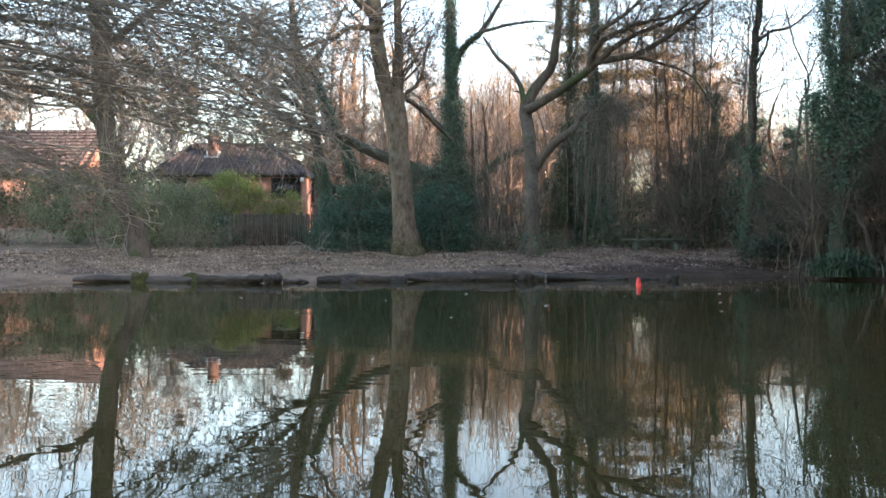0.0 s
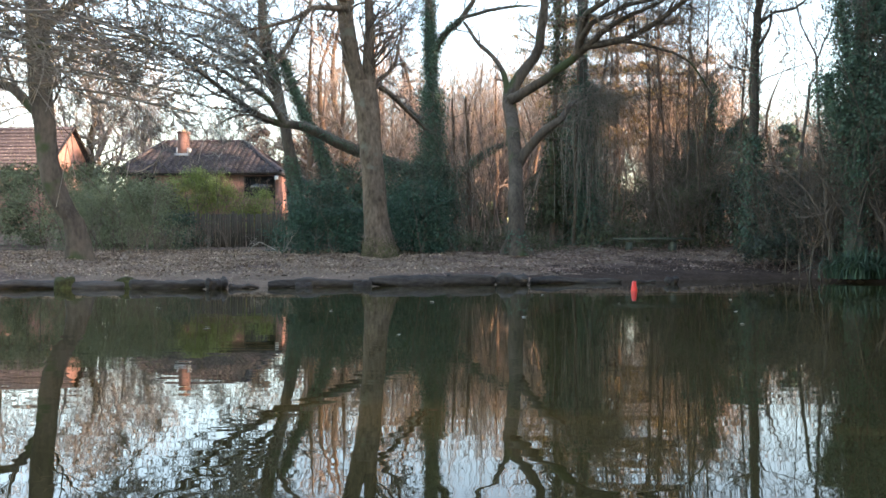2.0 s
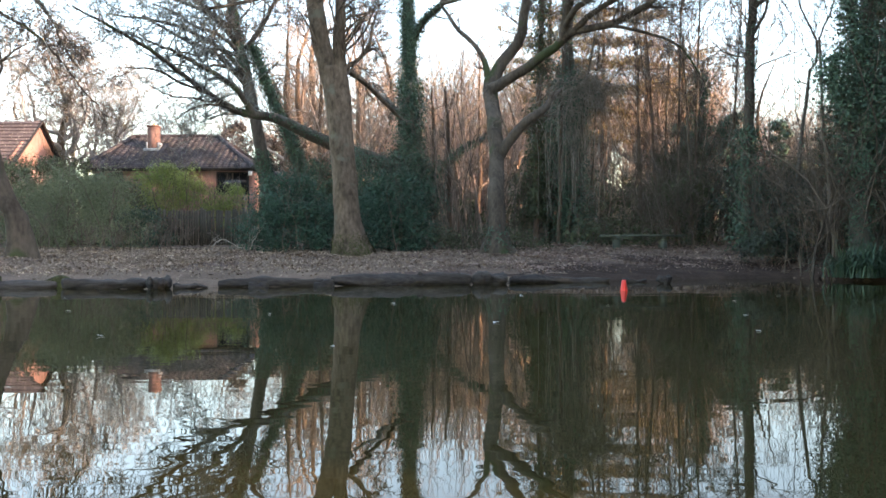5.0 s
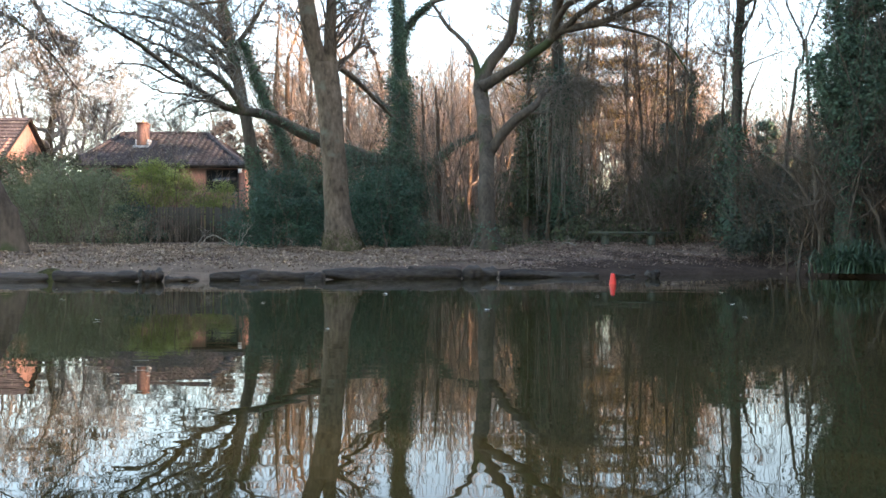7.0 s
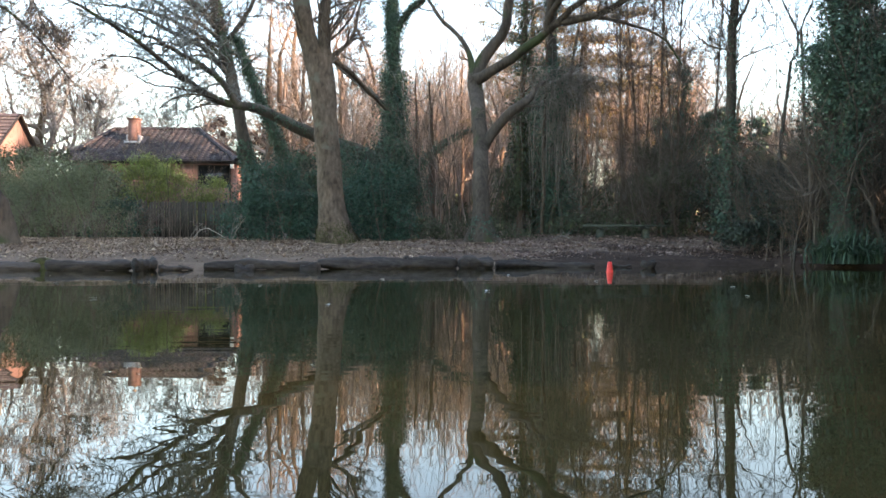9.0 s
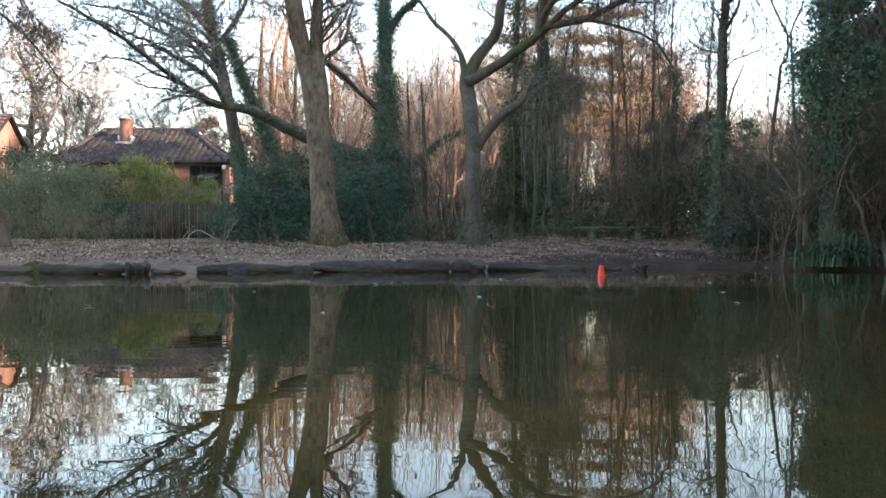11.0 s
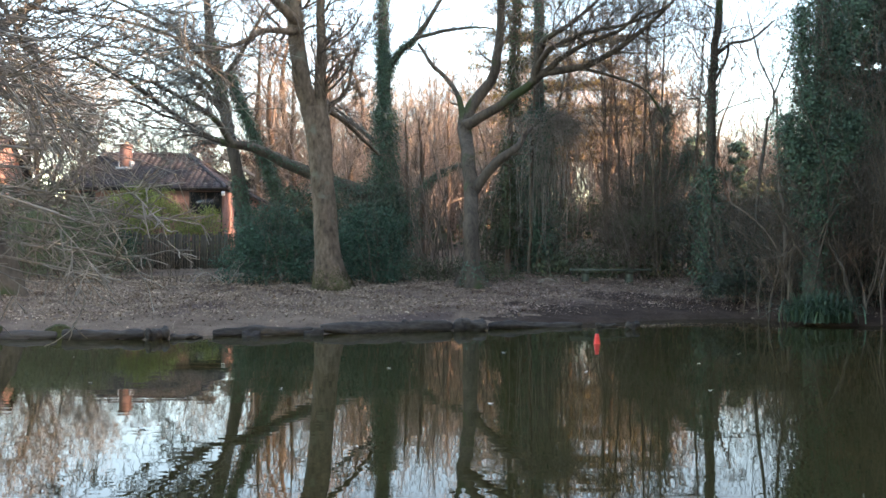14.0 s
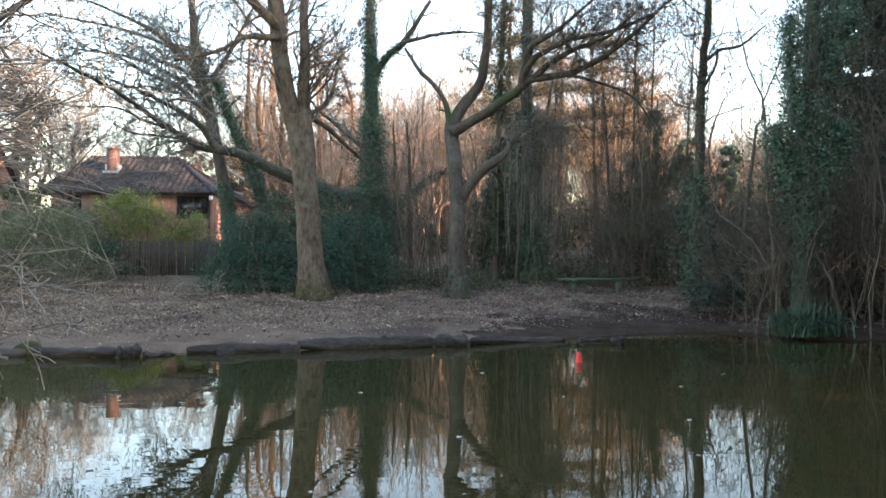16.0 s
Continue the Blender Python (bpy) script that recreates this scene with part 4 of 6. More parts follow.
def build_bungalow():
    EX0, EX1, EY0, EY1, EZ, RZ = -18.0, -8.85, 49.0, 57.0, 4.92, 7.05
    RX0, RX1, RY = -16.6, -11.8, 53.0
    base = ground_at(-13, 50) - 0.1
    h = thing("bungalow", (-13.4, 53, base), "orange brick bungalow with a brown tiled hipped roof", "house")
    h.location = (0, 0, 0)
    wx0, wx1, wy0, wy1 = EX0 + 0.45, EX1 - 0.08, EY0 + 0.45, EY1 - 0.45
    front = [(-16.75, -15.95, 3.75, 4.74), (-13.5, -12.72, 3.95, 4.74), (-10.98, -9.22, 3.5, 4.74)]
    g = Geo()
    wall_with_holes(g, wx0, wx1, wy0, wy0 + 0.25, base, EZ, front)
    part("wall", g, BRICK, h)
    g = Geo()
    g.box((wx0, wy1 - 0.25, base), (wx1, wy1, EZ))
    part("wall", g, BRICK, h)
    g = Geo()
    g.box((wx0, wy0 + 0.25, base), (wx0 + 0.25, wy1 - 0.25, EZ))
    part("wall", g, BRICK, h)
    g = Geo()
    wall_with_holes(g, wy0 + 0.25, wy1 - 0.25, wx1 - 0.25, wx1, base, EZ, [(wy0 + 2.0, wy0 + 3.4, 3.4, 4.7)], "y")
    part("wall", g, BRICK, h)
    for a, b, c, d in front:
        window(h, a, b, wy0 + 0.08, c, d, 1)
    window(h, wy0 + 2.0, wy0 + 3.4, wx1 - 0.08, 3.4, 4.7, 1, "y")
    g = Geo()
    for lo, hi in (((EX0, EY0, EZ - 0.18), (EX1, EY0 + 0.03, EZ)), ((EX0, EY1 - 0.03, EZ - 0.18), (EX1, EY1, EZ)), ((EX0, EY0 + 0.03, EZ - 0.18), (EX0 + 0.03, EY1 - 0.03, EZ)), ((EX1 - 0.03, EY0 + 0.03, EZ - 0.18), (EX1, EY1 - 0.03, EZ)), ((EX0 + 0.03, EY0 + 0.03, EZ - 0.05), (EX1 - 0.03, EY1 - 0.03, EZ - 0.02))):
        g.box(lo, hi)
    part("fascia", g, FASCIA, h)
    g = Geo()
    g.tube([(EX0, EY0 - 0.06, EZ - 0.04), (-13, EY0 - 0.06, EZ - 0.05), (EX1, EY0 - 0.06, EZ - 0.04)], [0.055] * 3, 8)
    part("gutter", g, FASCIA, h)
    g = Geo()
    g.box((EX1 - 0.28, EY0 - 0.06, EZ - 0.42), (EX1 - 0.1, EY0 + 0.02, EZ - 0.2))
    part("alarm_box", g, PALE, h, "small white box under the eave")
    g = Geo()
    roof_slope(g, (EX0, EY0, EZ), (EX1, EY0, EZ), (RX1, RY, RZ), (RX0, RY, RZ))
    roof_slope(g, (EX1, EY1, EZ), (EX0, EY1, EZ), (RX0, RY, RZ), (RX1, RY, RZ))
    v = [(EX1, EY0, EZ), (EX1, EY1, EZ), (RX1, RY, RZ), (RX1, RY, RZ - 0.001)]
    g.quads(v, [(0, 1, 2, 3)])
    v = [(EX0, EY1, EZ), (EX0, EY0, EZ), (RX0, RY, RZ), (RX0, RY, RZ - 0.001)]
    g.quads(v, [(0, 1, 2, 3)])
    roof = part("roof", g, TILE, h, "brown tiled roof with lichen")
    # ridge and hip caps
    for a, b in (((RX0, RY, RZ), (RX1, RY, RZ)), ((EX1, EY0, EZ), (RX1, RY, RZ)), ((EX0, EY0, EZ), (RX0, RY, RZ)), ((EX1, EY1, EZ), (RX1, RY, RZ))):
        g = Geo()
        a, b = np.array(a), np.array(b)
        n = 14
        for k in range(n):
            p, q = a + (b - a) * k / n, a + (b - a) * (k + 1.02) / n
            g.tube([p + (0, 0, 0.03), q + (0, 0, 0.045)], [0.12, 0.13], 8)
        part("ridge_tile", g, TILE, roof)
    # tiles on the front slope: shared mesh, one object each
    slope = np.array((0, RY - EY0, RZ - EZ))
    run = np.linalg.norm(slope)
    sd = slope / run
    nrm = np.cross((1, 0, 0), sd)
    rows, w = 15, 0.335
    step = run / rows
    tg = Geo()
    m = 7
    prof = [(i / (m - 1) * w * 0.99, 0.045 * math.sin(i / (m - 1) * math.pi * 1.0) ** 2 + 0.012) for i in range(m)]
    vs = []
    for s, lift in ((-0.03, 0.035), (step * 1.05, 0.0)):
        for x, z in prof:
            vs.append(np.array((x, 0, 0)) + sd * s + nrm * (z + lift))
    for x, z in prof:
        vs.append(np.array((x, 0, 0)) + sd * -0.03 + nrm * 0.005)
    fs = [(i, i + 1, m + i + 1, m + i) for i in range(m - 1)] + [(2 * m + i, 2 * m + i + 1, i + 1, i) for i in range(m - 1)]
    tg.quads(vs, fs)
    tile_mesh = tg.mesh("tile", TILE, True)
    rest, made = Geo(), 0
    tv, tf = np.array(vs), np.array(fs)
    for r in range(rows):
        f0, f1 = r / rows, (r + 1) / rows
        lx, rx = EX0 + (RX0 - EX0) * f1, EX1 + (RX1 - EX1) * f1
        k = math.ceil((lx - EX0) / w - 0.15)
        while EX0 + (k + 1) * w <= rx + 0.05:
            x = EX0 + k * w
            k += 1
            at = np.array((x, EY0, EZ)) + sd * r * step
            if -15.45 < x < -14.4 and 8 <= r <= 11:
                continue
            if r >= 2 and made < 300 and x > -16.0:
                o = new("tile", tile_mesh)
                o.parent, o.location = roof, at
                made += 1
            else:
                rest.quads(tv + at, tf)
    tagged(part("tile_field", rest, TILE, roof, smooth=True), kind="stuff")
    # chimney
    g = Geo()
    g.box((-15.24, 51.2, 5.7), (-14.72, 51.8, 7.38))
    g.box((-15.28, 51.16, 7.38), (-14.68, 51.84, 7.48))
    ch = part("chimney", g, SHADED_BRICK, h, "orange brick chimney stack, its unlit front put into the colour")
    g = Geo()
    g.tube([(-14.97, 51.5, 7.46), (-14.97, 51.5, 7.60), (-14.97, 51.5, 7.62)], [0.1, 0.09, 0.1], 10)
    part("chimney_pot", g, RENDERED, ch)
    g = Geo()
    z = EZ + (51.2 - EY0) * (RZ - EZ) / (RY - EY0)
    g.box((-15.4, 51.0, z - 0.05), (-14.57, 51.195, z + 0.09))
    g.box((-15.33, 51.2, z + 0.0), (-15.245, 51.8, z + 0.45))
    g.box((-14.695, 51.2, z + 0.0), (-14.61, 51.8, z + 0.45))
    part("flashing", g, MORTAR, ch, "pale lead flashing")
    # low side porch under a sloping roof
    g = Geo()
    g.box((wx1 + 0.003, 52.2, base), (-7.95, 52.42, 4.55))
    g.box((-8.15, 52.42, base), (-7.95, 55.5, 4.5))
    part("porch_wall", g, BRICK, h)
    g = Geo()
    v = [(EX1 - 0.02, 51.85, 5.0), (-7.5, 51.85, 4.32), (-7.5, 55.9, 4.32), (EX1 - 0.02, 55.9, 5.0)]
    g.quads(v + [(x, y, z + 0.14) for x, y, z in v], [(3, 2, 1, 0), (4, 5, 6, 7), (0, 1, 5, 4), (1, 2, 6, 5), (2, 3, 7, 6), (3, 0, 4, 7)])
    part("porch_roof", g, TILE, h)
    # downpipe
    g = Geo()
    g.tube([(wx1 - 0.3, wy0 - 0.05, EZ - 0.1), (wx1 - 0.3, wy0 - 0.05, 3.4), (wx1 - 0.3, wy0 - 0.05, base)], [0.04] * 3, 8)
    part("downpipe", g, FASCIA, h)


def build_gabled_house():
    base = ground_at(-27, 55) - 0.3
    h = thing("gabled_house", (0, 0, 0), "orange brick house with a gable and dark tiled roof", "house")
    # the ridge runs along x, its gable end towards the bungalow
    m = Matrix.Translation((-31.7, 58.9, 0)) @ Matrix.Rotation(radians(-1.5), 4, "Z")

    def put(g):
        g.flush()
        g.v = [np.array([tuple(m @ Vector(p)) for p in a]) for a in g.v]
        return g
    hw, hl, ez, rz = 3.6, 6.8, 5.75, 8.83
    for lo, hi in (((-hl, -hw, base), (hl, -hw + 0.25, ez)), ((-hl, hw - 0.25, base), (hl, hw, ez)), ((-hl, -hw + 0.25, base), (-hl + 0.25, hw - 0.25, ez))):
        g = Geo()
        g.box(lo, hi)
        part("wall", put(g), BRICK, h)
    g = Geo()
    g.box((hl - 0.25, -hw + 0.25, base), (hl, hw - 0.25, ez))
    g.quads([(hl, -hw, ez), (hl, hw, ez), (hl, 0.02, rz - 0.1), (hl, -0.02, rz - 0.1), (hl - 0.25, -hw, ez), (hl - 0.25, hw, ez), (hl - 0.25, 0.02, rz - 0.1), (hl - 0.25, -0.02, rz - 0.1)],
            [(0, 1, 2, 3), (7, 6, 5, 4), (0, 4, 5, 1), (1, 5, 6, 2), (2, 6, 7, 3), (3, 7, 4, 0)])
    part("gable_wall", put(g), BRICK, h)
    for s in (-1, 1):
        g = Geo()
        a, b = (-hl - 0.3, s * (hw + 0.4), ez - 0.45), (hl + 0.3, s * (hw + 0.4), ez - 0.45)
        c, d = (hl + 0.3, 0, rz), (-hl - 0.3, 0, rz)
        roof_slope(g, *((a, b, c, d) if s < 0 else (b, a, d, c)))
        roof = part("roof", put(g), TILE, h)
        rows = 14
        for r in range(rows):
            f = r / rows
            p, q = np.array(a) + (np.array(d) - np.array(a)) * f, np.array(b) + (np.array(c) - np.array(b)) * f
            g = Geo()
            g.tube([p + (0, 0, 0.02), q + (0, 0, 0.02)], [0.04, 0.04], 6)
            part("tile_course", put(g), TILE, roof)
    g = Geo()
    for s in (-1, 1):
        g.tube([(hl + 0.3, s * (hw + 0.4), ez - 0.5), (hl + 0.3, 0, rz - 0.06)], [0.09, 0.09], 4)
    part("bargeboard", put(g), FASCIA, h)


def build_fence():
    rng = np.random.default_rng(5)
    f = thing("fence", (0, 0, 0), "weathered close-boarded garden fence", "fence")
    z0 = ground_at(-9, 40)
    x, k = -16.5, 0
    boards = []
    for v in range(4):
        g = Geo()
        top = 1.5 + rng.uniform(-0.05, 0.05)
        g.quads([(0, 0, 0), (0.1, 0, 0), (0.1, 0.018, 0), (0, 0.018, 0), (0.004, 0, top - 0.03), (0.096, 0, top), (0.096, 0.018, top), (0.004, 0.018, top - 0.03)],
                [(0, 3, 2, 1), (4, 5, 6, 7), (0, 1, 5, 4), (1, 2, 6, 5), (2, 3, 7, 6), (3, 0, 4, 7)])
        boards.append(g.mesh("board", FENCE))
    while x < -6.0:
        o = new("board", boards[rng.integers(4)])
        o.parent = f
        o.location = (x, 40 + rng.uniform(-0.012, 0.012), z0 + rng.uniform(-0.03, 0.03))
        o.rotation_euler = (0, rng.normal() * 0.012, 0)
        x += 0.112 if rng.uniform() > 0.06 else 0.16
    for z in (0.35, 1.15):
        g = Geo()
        g.box((-16.5, 40.035, z0 + z), (-6.0, 40.1, z0 + z + 0.08))
        part("rail", g, FENCE, f)
    for px in np.arange(-16.4, -5.9, 1.8):
        g = Geo()
        g.box((px, 40.105, z0 - 0.1), (px + 0.1, 40.2, z0 + 1.62))
        part("post", g, FENCE, f)


build_bungalow()
build_gabled_house()
build_fence()

# ---- shrubs and thickets ----


def shrub(name, label, boxes, count, size, mat, seed, narrow=0.45, stems=10, twigs=None, lump=(0.3, 0.65), stem_mat=None):
    rng = np.random.default_rng(seed)
    b0 = boxes[0]
    t = thing(name, ((b0[0] + b0[1]) / 2, (b0[2] + b0[3]) / 2, 0), label, "shrub")
    t.location.z = ground_at(t.location.x, t.location.y)
    off = np.array(t.location)
    g = Geo()
    lobes(g, rng, boxes, count, size, narrow, lump)
    g.v = [v - off for v in g.v]
    part("foliage", g, mat, t)
    g = Geo()
    for _ in range(stems):
        b = boxes[rng.integers(len(boxes))]
        x, y = rng.uniform(b[0], b[1]), rng.uniform(b[2], b[3])
        p = np.array((x, y, ground_at(x, y) - 0.03)) - off
        grow(g, rng, p, rng.normal(size=3) * 0.3 + np.array((0, 0, 1)), (b[5] - ground_at(x, y)) * rng.uniform(0.8, 1.2), 0.025, 2, 0.3, 0.2, (2, 4))
    tagged(part("stem_tangle", g, stem_mat or TWIG, t), kind="stuff")
    return t


shrub("laurel_shrub", "dense glossy dark green laurel shrub", [(-5.2, -2.1, 29.5, 32.6, 0.45, 2.1), (-4.7, -3.0, 30.4, 32.4, 1.6, 2.9)], 19000, 0.085, LAUREL, 31, lump=(0.22, 0.85))
shrub("laurel_shrub", "tall dense dark green laurel behind a tree", [(-1.6, 0.6, 29.8, 33.5, 0.45, 3.0)], 17000, 0.085, LAUREL, 32, lump=(0.22, 0.85))
shrub("evergreen_shrub", "dark evergreen shrub among ivy stems", [(-4.6, -2.6, 35.5, 38, 0.8, 4.0)], 5000, 0.14, IVY, 33)
shrub("evergreen_shrub", "dark evergreen shrub at the foot of an ivy tree", [(-1.6, 1.4, 35.6, 38, 0.8, 4.2), (-3.0, -1.2, 35.6, 37.0, 0.8, 4.2)], 15000, 0.11, IVY, 34)
shrub("garden_shrub", "dull green shrub in front of a garden fence", [(-13.6, -9.2, 31.4, 35.5, 0.5, 3.2)], 23000, 0.07, SOFT_LEAF, 35, 0.45, stems=12)
shrub("garden_shrub", "wide dull green shrub by a house", [(-19.5, -12.0, 34, 38, 0.8, 3.9), (-14.6, -11.9, 35, 37.4, 0.8, 3.5)], 25000, 0.078, SOFT_LEAF, 36, 0.45, stems=10)
shrub("garden_shrub", "low green shrub against a fence", [(-12.4, -10.1, 37.0, 39.4, 0.5, 2.1)], 5000, 0.11, LAUREL, 37, stems=8)
shrub("bamboo_shrub", "bright yellow-green feathery shrub behind a fence", [(-13.9, -9.8, 43, 45.4, 1.8, 4.1), (-12.6, -10.6, 43, 45, 3.6, 4.6)], 15000, 0.15, BRIGHT_LEAF, 38, 0.22, stems=24, lump=(0.25, 0.5))
shrub("bamboo_shrub", "pale green feathery shrub by a brick wall", [(-10.0, -8.2, 43.5, 45.6, 1.5, 3.5)], 4500, 0.14, BRIGHT_LEAF, 39, 0.22, stems=10, lump=(0.25, 0.5))
shrub("bramble_thicket", "dark green undergrowth of ivy and bramble", [(0.4, 4.6, 30.4, 34, 0.45, 1.25), (3.6, 6.4, 34.5, 37, 0.7, 3.0), (6.4, 8.4, 34.5, 36, 0.7, 1.6)], 13000, 0.09, DULL_LEAF, 40, stems=80)
shrub("holly_shrub", "dark shadowy evergreen thicket behind a bench", [(8.4, 10.2, 31.0, 35, 0.7, 3.0), (8.9, 10.8, 34, 37, 0.8, 4.2), (5.2, 8.4, 30.6, 34, 0.5, 1.5)], 12000, 0.13, DULL_LEAF, 41, stems=70)
shrub("holly_shrub", "tall dark evergreen thicket on the bank", [(9.4, 12.6, 30.5, 34, 0.7, 3.3), (9.6, 12.2, 25.0, 28, 0.6, 2.2)], 17000, 0.09, SHADED_LEAF, 42, stems=50)
shrub("waterside_thicket", "dark tangled evergreen thicket at the water's edge", [(10.6, 13.6, 23.0, 25.5, 0.3, 3.2), (12.5, 17, 22.5, 27, 0.3, 4.5)], 16000, 0.09, SHADED_LEAF, 43, stems=60)
shrub("holly_shrub", "wide dark evergreen thicket deep in the wood", [(11.5, 17.5, 31, 36, 0.7, 3.0), (13, 22, 36, 42, 0.8, 3.8)], 11000, 0.17, SHADED_LEAF, 45, stems=40)
shrub("wood_undergrowth", "dim brown-green undergrowth deep in the wood", [(-6.5, 4, 50, 56, 1.2, 4.2), (4, 9.0, 48, 56, 1.2, 4.6), (8.8, 12.8, 50, 54, 1.2, 4.4), (12.6, 20, 48, 56, 1.2, 4.6), (20, 34, 46, 58, 1.2, 6.0)], 16000, 0.34, DULL_LEAF, 46, stems=60, lump=(0.5, 1.0))
shrub("waterside_thicket", "dark evergreen wall of ivy beyond the iris", [(12.0, 16.5, 25.5, 30, 0.5, 4.8)], 7000, 0.14, SHADED_LEAF, 47, stems=40)
shrub("wood_undergrowth", "dim thicket at the far side of the wood", [(-14, 44, 86, 92, 1.6, 5.6)], 9000, 0.55, DULL_LEAF, 50, stems=30, lump=(0.9, 1.6))
shrub("evergreen_shrub", "tall dark evergreen mass among hanging vines", [(4.4, 6.5, 35.3, 37.6, 0.8, 6.2)], 9000, 0.12, IVY, 60)
# out of view; added only to stop sun leaking past the side bank
shrub("waterside_thicket", "dark evergreen hedge along the side bank, unseen, added to block low sun", [(16.8, 19.2, -10, 27, 0.4, 6.2)], 11000, 0.42, IVY, 48, stems=20, lump=(0.6, 1.1))
shrub("garden_shrub", "long dull green hedge beside the gardens", [(-27, -13, 40.8, 43.2, 0.8, 4.5)], 13000, 0.2, DULL_LEAF, 49, stems=30, lump=(0.4, 0.8))
shrub("russet_scrub", "brown-leaved scrub and young oak behind a bungalow", [(-14.2, -12.0, 61, 64, 0.8, 9.2), (-12.6, -9.6, 61, 65, 0.8, 8.3), (-9.8, -5.5, 60, 65, 0.8, 6.8)], 19000, 0.26, RUSSET_LEAF, 64, stems=60)
shrub("waterside_thicket", "tall ivy-laden evergreen mass behind an ivy tower", [(12.4, 15.6, 26, 29, 3.6, 9.6)], 8000, 0.15, SHADED_LEAF, 63, stems=16)
# out of view; added to keep stray sun off the right-hand shore
shrub("waterside_thicket", "low dark evergreen thicket where the bank turns, unseen, added against stray sun", [(13.6, 16.6, 17.5, 22.5, 0.1, 2.6)], 7000, 0.16, SHADED_LEAF, 62, stems=24)
shrub("garden_shrub", "dense green shrub close to a fence", [(-15.8, -11.0, 38.0, 39.6, 0.8, 3.3)], 7000, 0.12, DULL_LEAF, 63, stems=10)
shrub("low_ivy_patch", "low ivy spilling on to the bank", [(8.7, 10.2, 24.3, 26.0, 0.45, 1.0)], 3600, 0.075, SHADED_LEAF, 44, stems=6, lump=(0.15, 0.35))


def bare_thicket(name, label, area, stems, height, seed, mat=TWIG, lean=(0, 0, 0), level=3, r=0.03, kids=(2, 4)):
    rng = np.random.default_rng(seed)
    x0, x1, y0, y1 = area
    t = thing(name, ((x0 + x1) / 2, (y0 + y1) / 2, ground_at((x0 + x1) / 2, (y0 + y1) / 2)), label, "shrub")
    off = np.array(t.location)
    for _ in range(stems):
        g = Geo()
        x, y = rng.uniform(x0, x1), rng.uniform(y0, y1)
        p = np.array((x, y, max(ground_at(x, y), -0.1) - 0.03)) - off
        d = rng.normal(size=3) * 0.18 + np.array((0, 0, 1)) + np.array(lean) * rng.uniform(0, 1)
        grow(g, rng, p, d, height * rng.uniform(0.6, 1.15), r * rng.uniform(0.6, 1.3), level, 0.25, 0.16, kids)
        part("stem", g, mat, t)
    return t


bare_thicket("bare_thicket", "tall brown bare thicket overhanging the water", (11.2, 15.5, 21.8, 25), 28, 7.5, 51, TWIG, (-0.25, -0.15, 0))
bare_thicket("bare_thicket", "brown bare stems at the water's edge", (9.2, 11.8, 22.6, 24.2), 26, 3.6, 52, TWIG, (-0.3, -0.3, 0), 2)
bare_thicket("bare_thicket", "pale bare branches leaning out from the waterside thicket", (11.6, 13.6, 23.2, 25.6), 13, 4.6, 58, TWIG, (-1.3, -0.1, 0), 2, 0.03)
bare_thicket("bare_thicket", "fine brown twigs arching before an evergreen thicket", (9.6, 11.6, 24.2, 27.0), 13, 3.2, 65, TWIG, (-1.1, -0.2, -0.2), 2, 0.013)
bare_thicket("bare_thicket", "fine brown brushwood behind a bench", (5.6, 9.6, 30.4, 31.6), 18, 2.3, 66, TWIG, (0, 0, 0), 2, 0.012, (4, 6))
bare_thicket("bare_thicket", "fine brown twigs over a dark waterside thicket", (9.8, 13.4, 23.2, 24.8), 36, 2.9, 67, TWIG, (-0.35, -0.2, 0), 2, 0.012, (3, 5))
bare_thicket("bare_thicket", "tangle of leafless grey-brown stems", (6.9, 11.5, 31.2, 35), 26, 4.6, 53, TWIG, (0, 0, 0), 3, 0.025)
bare_thicket("bare_thicket", "dry brown stems beneath a big tree", (-13.5, -6.5, 28.5, 31.5), 60, 0.9, 54, TWIG, (0, 0, 0), 2, 0.012)
bare_thicket("bare_thicket", "slender reddish saplings in the wood", (1.0, 4.6, 35.5, 41), 46, 7.5, 55, TWIG_RED, (0, 0, 0), 2, 0.04)
bare_thicket("bare_thicket", "slender reddish saplings beyond ivy trees", (-3.2, 1.5, 41, 47), 40, 8.0, 56, TWIG_RED, (0, 0, 0), 2, 0.04)
bare_thicket("bare_thicket", "thicket of thin brown stems under the trees", (0.9, 3.9, 33.2, 36.2), 34, 4.2, 64, TWIG, (0, 0, 0), 2, 0.022)
bare_thicket("bare_thicket", "slender brown saplings behind vines", (6.2, 12, 36, 43), 22, 6.4, 57, TWIG_RED, (0, 0, 0), 2, 0.04)

# ---- wood behind, and round the pond ----


